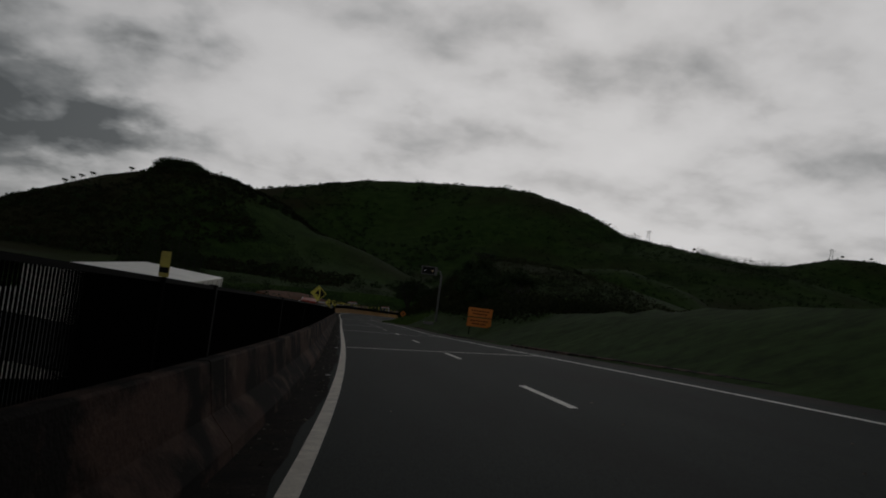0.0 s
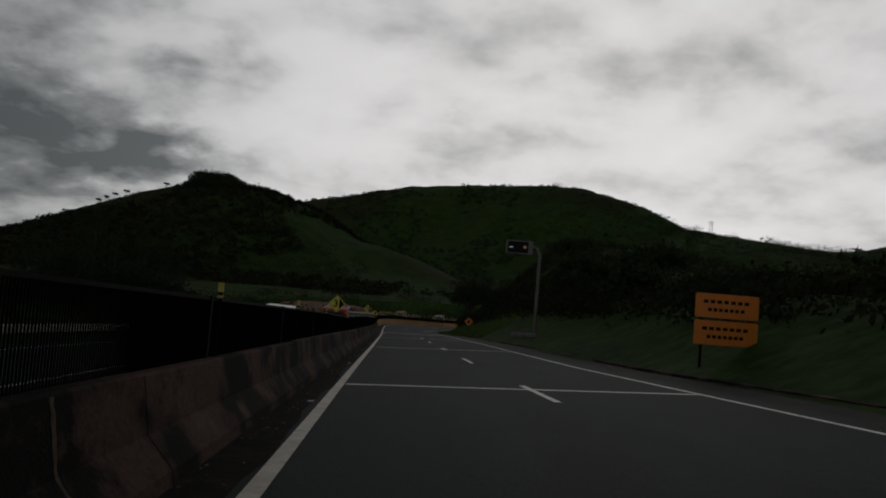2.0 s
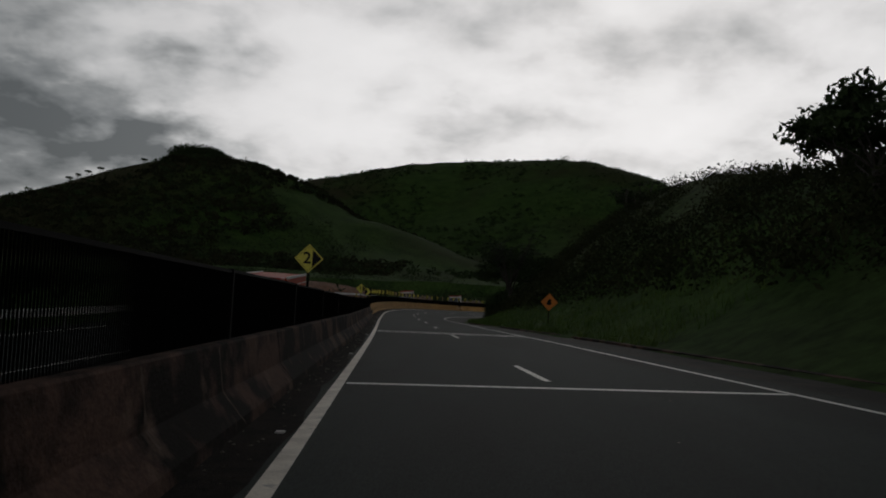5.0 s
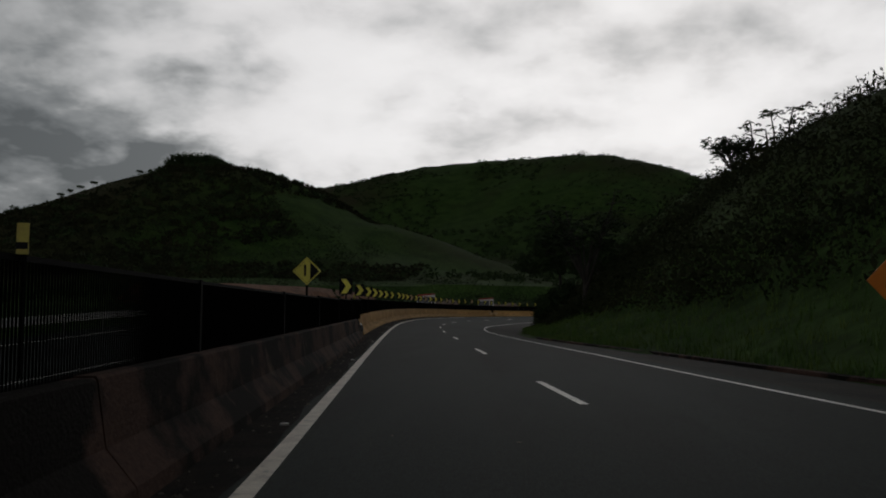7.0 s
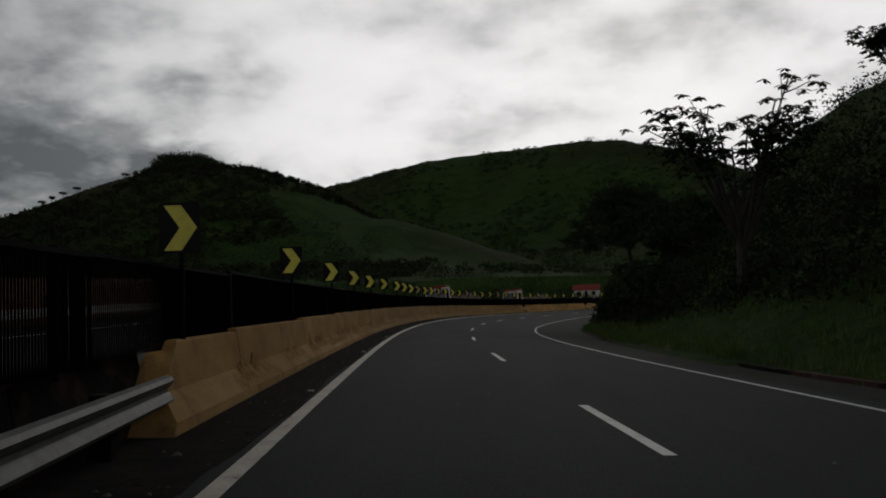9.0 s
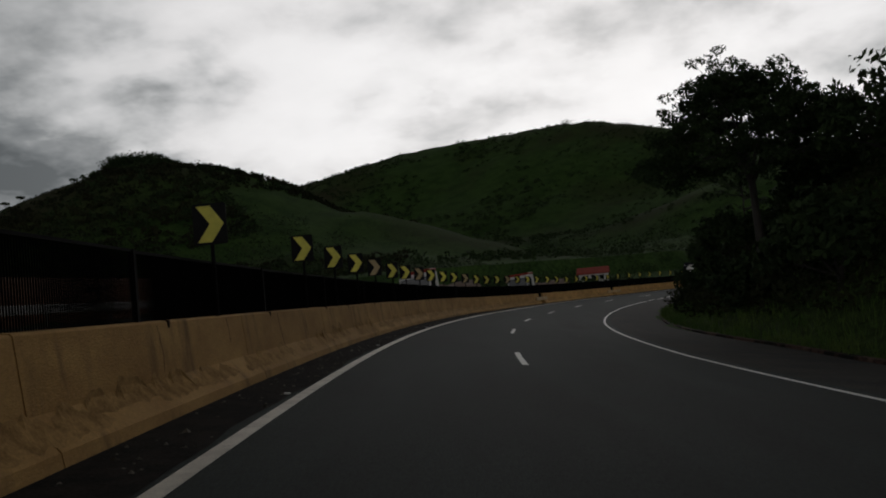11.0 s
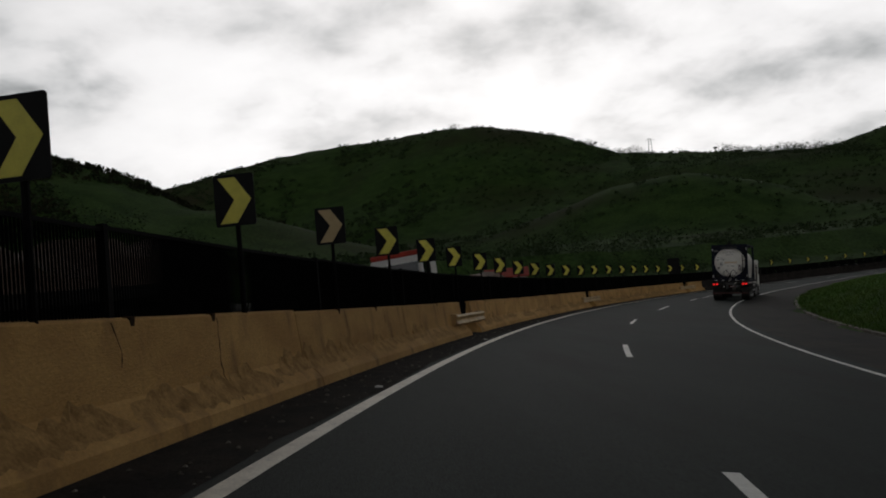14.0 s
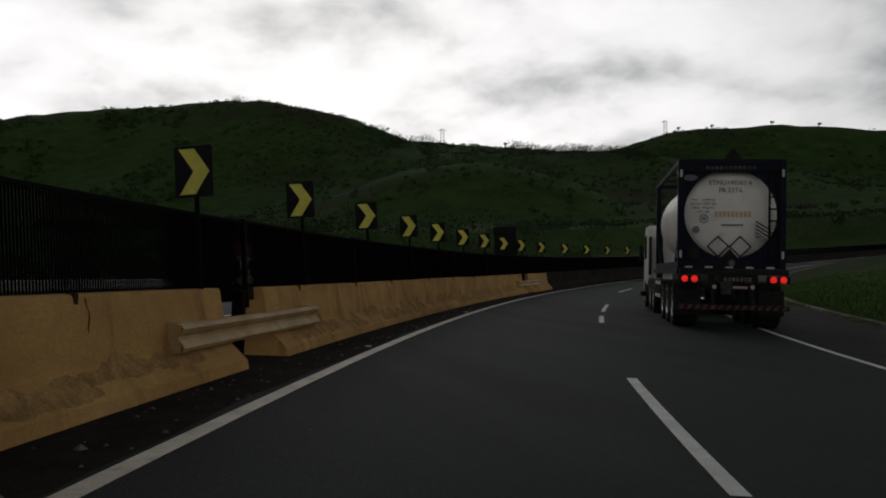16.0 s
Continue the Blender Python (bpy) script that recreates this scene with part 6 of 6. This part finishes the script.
def box_lorry(m):
    e = thing("box_lorry", m, "white ribbed box-bodied lorry seen over the median screen", "lorry")
    bm = bmesh.new()
    box(bm, -1.22, 1.22, 0, 9.5, 1.15, 3.35, 0.03)
    body = part("box_body", bm, WHITE, e)
    for k in range(12):
        bm = boxed(-1.25, -1.22, 0.3 + 0.78 * k, 0.36 + 0.78 * k, 1.2, 3.3)
        part("rib", bm, WHITE, body)
        bm = boxed(1.22, 1.25, 0.3 + 0.78 * k, 0.36 + 0.78 * k, 1.2, 3.3)
        part("rib", bm, WHITE, body)
    bm = boxed(-0.6, 0.6, 0, 11.2, 0.85, 1.12)
    part("chassis", bm, CHASSIS, e)
    cab(e, 9.8, 11.6, 2.4, 2.9, WHITE)
    running_gear(e, (1.6, 2.9, 10.7), 1.2)


def delivery_van(m):
    e = thing("delivery_van", m, "white van with a dark windscreen behind the median screen", "van")
    bm = boxed(-1.05, 1.05, 0, 4.3, 0.45, 2.35, 0.12)
    part("body", bm, WHITE, e)
    bm = bmesh.new()
    prof = [(4.25, 0.45), (5.5, 0.45), (5.55, 0.95), (5.35, 1.2), (4.7, 2.15), (4.25, 2.33)]
    a = [bm.verts.new((-1.04, y, z)) for y, z in prof]
    b = [bm.verts.new((1.04, y, z)) for y, z in prof]
    for k in range(6):
        bm.faces.new((a[k], a[(k + 1) % 6], b[(k + 1) % 6], b[k]))
    bm.faces.new(a)
    bm.faces.new(b)
    bmesh.ops.recalc_face_normals(bm, faces=bm.faces)
    nose = part("nose", bm, WHITE, e)
    bm = bmesh.new()
    q = [bm.verts.new(v) for v in ((-0.92, 5.30, 1.29), (0.92, 5.30, 1.29), (0.86, 4.75, 2.10), (-0.86, 4.75, 2.10))]
    bm.faces.new(q)
    bmesh.ops.solidify(bm, geom=bm.faces[:], thickness=0.02)
    part("windscreen", bm, GLASS, nose)
    part("grille", boxed(-0.5, 0.5, 5.53, 5.57, 0.7, 0.9, 0.01), CHASSIS, nose)
    part("bumper", boxed(-1.03, 1.03, 5.48, 5.62, 0.38, 0.6, 0.03), CHASSIS, e)
    for side in (-1, 1):
        part("headlamp", boxed(side * 0.82 - 0.14, side * 0.82 + 0.14, 5.50, 5.56, 0.82, 1.02, 0.02), CHROME, nose)
        part("door_mirror", boxed(side * 1.15 - 0.09, side * 1.15 + 0.09, 4.75, 4.85, 1.35, 1.68, 0.03), CHASSIS, e)
    for y in (1.1, 4.6):
        for side in (-1, 1):
            wheel(e, side * 0.95, y, 0.36, 0.24)


def cargo_lorry(m):
    e = thing("cargo_lorry", m, "orange-red slatted cargo lorry with a white roof trim", "lorry")
    bm = boxed(-1.25, 1.25, 0, 8.6, 1.15, 2.8, 0.02)
    body = part("cargo_body", bm, ORANGE_PAINT, e)
    for side in (-1, 1):
        for k in range(7):
            z = 1.30 + 0.215 * k
            bm = boxed(side * 1.262 - 0.012, side * 1.262 + 0.012, 0.05, 8.55, z, z + 0.035)
            part("slat", bm, STRIPE_PALE if k in (2, 5) else RED_PAINT, body)
        bm = boxed(side * 1.24 - 0.03, side * 1.24 + 0.03, -0.01, 8.62, 2.74, 2.86)
        part("roof_trim", bm, STRIPE_PALE, body)
    bm = boxed(-1.2, 1.2, -0.03, 0.0, 1.2, 2.75)
    part("tailgate", bm, BLUE_PAINT, body)
    bm = boxed(-0.55, 0.55, 0, 10.6, 0.80, 1.12)
    part("chassis", bm, CHASSIS, e)
    cab(e, 8.95, 10.8, 2.4, 2.85, RED_PAINT)
    running_gear(e, (1.6, 2.9, 9.9), 1.22)


def loaded_lorry(m):
    e = thing("loaded_lorry", m, "lorry with a pale nose, red roof and a covered brown load", "lorry")
    cab(e, 12.0, 14.0, 2.45, 3.4, STRIPE_PALE)
    bm = boxed(-1.2, 1.2, 11.9, 13.5, 3.4, 3.62, 0.06)
    part("roof_spoiler", bm, RED_PAINT, e)
    bm = bmesh.new()
    rings = []
    for k in range(16):
        y = 0.3 + 11.0 * k / 15
        top = 2.05 + 0.16 * math.sin(k * 1.7) + 0.1 * math.sin(k * 0.6)
        rings.append([bm.verts.new((x, y, z)) for x, z in ((-1.22, 1.3), (-1.22, top - 0.4), (-0.7, top), (0.0, top + 0.1), (0.7, top), (1.22, top - 0.4), (1.22, 1.3))])
    for a, b in zip(rings, rings[1:]):
        for j in range(7):
            bm.faces.new((a[j], a[(j + 1) % 7], b[(j + 1) % 7], b[j]))
    bm.faces.new(rings[0])
    bm.faces.new(rings[-1][::-1])
    bmesh.ops.recalc_face_normals(bm, faces=bm.faces)
    part("covered_load", bm, LOAD_BROWN, e)
    bm = boxed(-1.25, 1.25, 0.2, 11.4, 1.1, 1.32, 0.02)
    part("flatbed", bm, CHASSIS, e)
    bm = boxed(-0.5, 0.5, 0.5, 13.6, 0.8, 1.08)
    part("chassis", bm, CHASSIS, e)
    running_gear(e, (1.5, 2.8, 4.1, 10.2, 11.4, 13.2), 1.22)
    return e


# each faces the camera's way of coming, in a lane of the other carriageway
box_lorry(road_pose(29.0, -6.2, -0.9, 180, lean=True))
delivery_van(road_pose(107.5, -8.4, 0.0, 180, lean=True))
cargo_lorry(road_pose(144.6, -6.2, 0.0, 180, lean=True))
loaded = loaded_lorry(road_pose(302.5, -6.0, 0.0, 180, lean=True))
copy_thing(loaded, road_pose(272.0, -6.1, 0.0, 180, lean=True))

# ---------------------------------------------------------------- signs and posts on the right-hand verge


def message_gantry(m):
    e = thing("message_sign", m, "dark variable message sign on a tall grey cantilever post", "message sign")
    bm = tube(bmesh.new(), [(0, 0, -1.4), (0, 0, 5.4), (-0.2, 0, 6.0), (-0.7, 0, 6.15)], [0.14, 0.12, 0.10, 0.09], 12)
    part("post", bm, GALV, e)
    bm = boxed(-2.6, -0.6, -0.2, 0.25, 5.45, 6.5, 0.03)
    panel = part("panel", bm, GALV, e)
    bm = boxed(-2.5, -0.95, -0.22, -0.2, 5.55, 6.4)
    part("display", bm, SIGN_BLACK, panel)
    bm = bmesh.new()
    for k in range(3):
        box(bm, -2.38 + 0.1 * k, -2.32 + 0.1 * k, -0.225, -0.22, 5.92, 5.98)
    part("lit_dots", bm, WHITE_LAMP, panel)
    bm = boxed(-1.32, -1.12, -0.225, -0.22, 5.9, 6.1)
    part("lane_symbol", bm, FADED_INK, panel)


message_gantry(road_pose(104.6, 11.1, 1.3))


def work_board(m):
    e = thing("work_board", m, "two stacked orange roadwork boards on black posts", "road sign")
    for x in (-0.75, 0.75):
        bm = tube(bmesh.new(), [(x, 0.05, -0.3), (x, 0.05, 2.4)], [0.04, 0.04], 8)
        part("post", bm, DARK_STEEL, e)
    for z in (0.95, 1.75):
        bm = plate(bmesh.new(), rounded(2.0, 0.72, 0.05), 0.012)
        bmesh.ops.translate(bm, vec=(0, 0, z + 0.33), verts=bm.verts)
        pan = part("panel", bm, SIGN_ORANGE, e)
        for k, w in enumerate((1.5, 1.2)):
            bars(pan, "text_bar", 0, z + 0.45 - 0.24 * k, w, 0.1, 7, SIGN_BLACK, -0.002)


work_board(road_pose(67.0, 10.2, 0.0, 4))


def work_diamond(m):
    e = thing("work_sign", m, "orange diamond roadwork sign on a thin post", "road sign", "roadwork signs")
    r = 0.58
    bm = plate(bmesh.new(), [(0, -r), (r, 0), (0, r), (-r, 0)], 0.012)
    bmesh.ops.translate(bm, vec=(0, 0, 1.62), verts=bm.verts)
    part("panel", bm, SIGN_ORANGE, e)
    bm = plate(bmesh.new(), [(-0.18, -0.14), (0.02, -0.20), (0.2, -0.12), (0.12, 0.02), (0.16, 0.18), (-0.02, 0.22), (-0.12, 0.06)], 0.004)
    bmesh.ops.translate(bm, vec=(0, -0.005, 1.62), verts=bm.verts)
    part("symbol", bm, SIGN_BLACK, e)
    bm = tube(bmesh.new(), [(0, 0.05, -0.3), (0, 0.05, 1.9)], [0.035, 0.035], 8)
    part("post", bm, DARK_STEEL, e)


work_diamond(road_pose(150.5, 10.6, 0.38))
verge_rail = thing("verge_guard_rail", Matrix.Identity(4), "short pale galvanised guard rail end on the grass verge", "guard rail")
part("rail", w_rail(bmesh.new(), 98.5, 110.0, 10.1, 0.75), GALV, verge_rail)
for q in (99.5, 103.5, 107.5):
    bm = boxed(0.0, 0.08, -0.05, 0.05, -0.2, 0.88)
    bmesh.ops.transform(bm, matrix=road_pose(q, 10.08, 0), verts=bm.verts)
    part("post", bm, GALV, verge_rail)


def back_board(m):
    e = thing("sign_back", m, "tall black sign board seen from behind on the median", "road sign")
    bm = boxed(-0.62, 0.62, 0, 0.03, 1.5, 3.2, 0.01)
    part("panel", bm, SIGN_BLACK, e)
    for x in (-0.35, 0.35):
        bm = beam(bmesh.new(), (x, 0.06, 0), (x, 0.06, 3.1), 0.07)
        part("post", bm, DARK_STEEL, e)


back_board(road_pose(342.2, -3.0, 0.3))


def yellow_marker(m):
    e = thing("hazard_marker", m, "narrow yellow hazard marker clipped to the median screen", "road sign", "hazard markers")
    pan = part("panel", boxed(-0.035, 0.035, 0, 0.012, 1.50, 1.68, 0.004), MARKER_YELLOW, e)
    part("dark_band", boxed(-0.032, 0.032, -0.003, 0.0, 1.53, 1.57), SIGN_BLACK, pan)
    part("post", tube(bmesh.new(), [(0, 0.03, 0.8), (0, 0.03, 1.66)], [0.015, 0.015], 6), DARK_STEEL, e)
    return e


MARKS = (8.4, 52.9, 60.9, 68.5, 138.8, 168.2)
mk = yellow_marker(road_pose(MARKS[0], OLD_TOP - 0.13, 0.02))
for s in MARKS[1:]:
    copy_thing(mk, road_pose(s, OLD_TOP - 0.13, float(np.interp(s, *NET_TOP)) - 1.48))


def pylon(m):
    e = thing("power_pylon", m, "thin dark lattice power pylon on the far ridge", "pylon", "pylons")
    bm = bmesh.new()
    for sx in (-1, 1):
        beam(bm, (sx * 1.9, 0, 0), (sx * 1.3, 0, 14), 0.30)
    for k in range(5):
        z = 2 + 2.6 * k
        beam(bm, (-2.1, 0, z), (1.9, 0, z + 2.0), 0.16)
        beam(bm, (2.1, 0, z), (-1.9, 0, z + 2.0), 0.16)
    part("mast", bm, DARK_STEEL, e)
    bm = beam(bmesh.new(), (-4.2, 0, 12.6), (4.2, 0, 12.6), 0.3)
    part("cross_arm", bm, DARK_STEEL, e)
    return e


py = pylon(on_ground(281, 1011))
copy_thing(py, on_ground(472, 925))


def small_house(m):
    e = thing("house", m, "small pale house with a red tiled roof beyond the highway", "house")
    wall = part("wall", boxed(-3.2, 3.2, -2.4, 2.4, -1.0, 2.3, 0.01), STRIPE_PALE, e)
    bm = bmesh.new()
    a = [bm.verts.new((-3.6, y, z)) for y, z in ((-2.9, 2.15), (0, 3.5), (2.9, 2.15), (2.9, 2.3), (0, 3.68), (-2.9, 2.3))]
    b = [bm.verts.new((3.6, v.co.y, v.co.z)) for v in a]
    for k in range(6):
        bm.faces.new((a[k], a[(k + 1) % 6], b[(k + 1) % 6], b[k]))
    bm.faces.new(a)
    bm.faces.new(b)
    bmesh.ops.recalc_face_normals(bm, faces=bm.faces)
    part("roof", bm, RED_PAINT, e, "red clay tile roof")
    for x in (-1.9, 1.9):
        part("window", boxed(x - 0.5, x + 0.5, -2.43, -2.4, 0.9, 1.8), GLASS, wall)
    part("door", boxed(-0.42, 0.42, -2.43, -2.4, -0.1, 1.95), DARK_STEEL, wall)


small_house(on_ground(11.6, 384.0, -12))
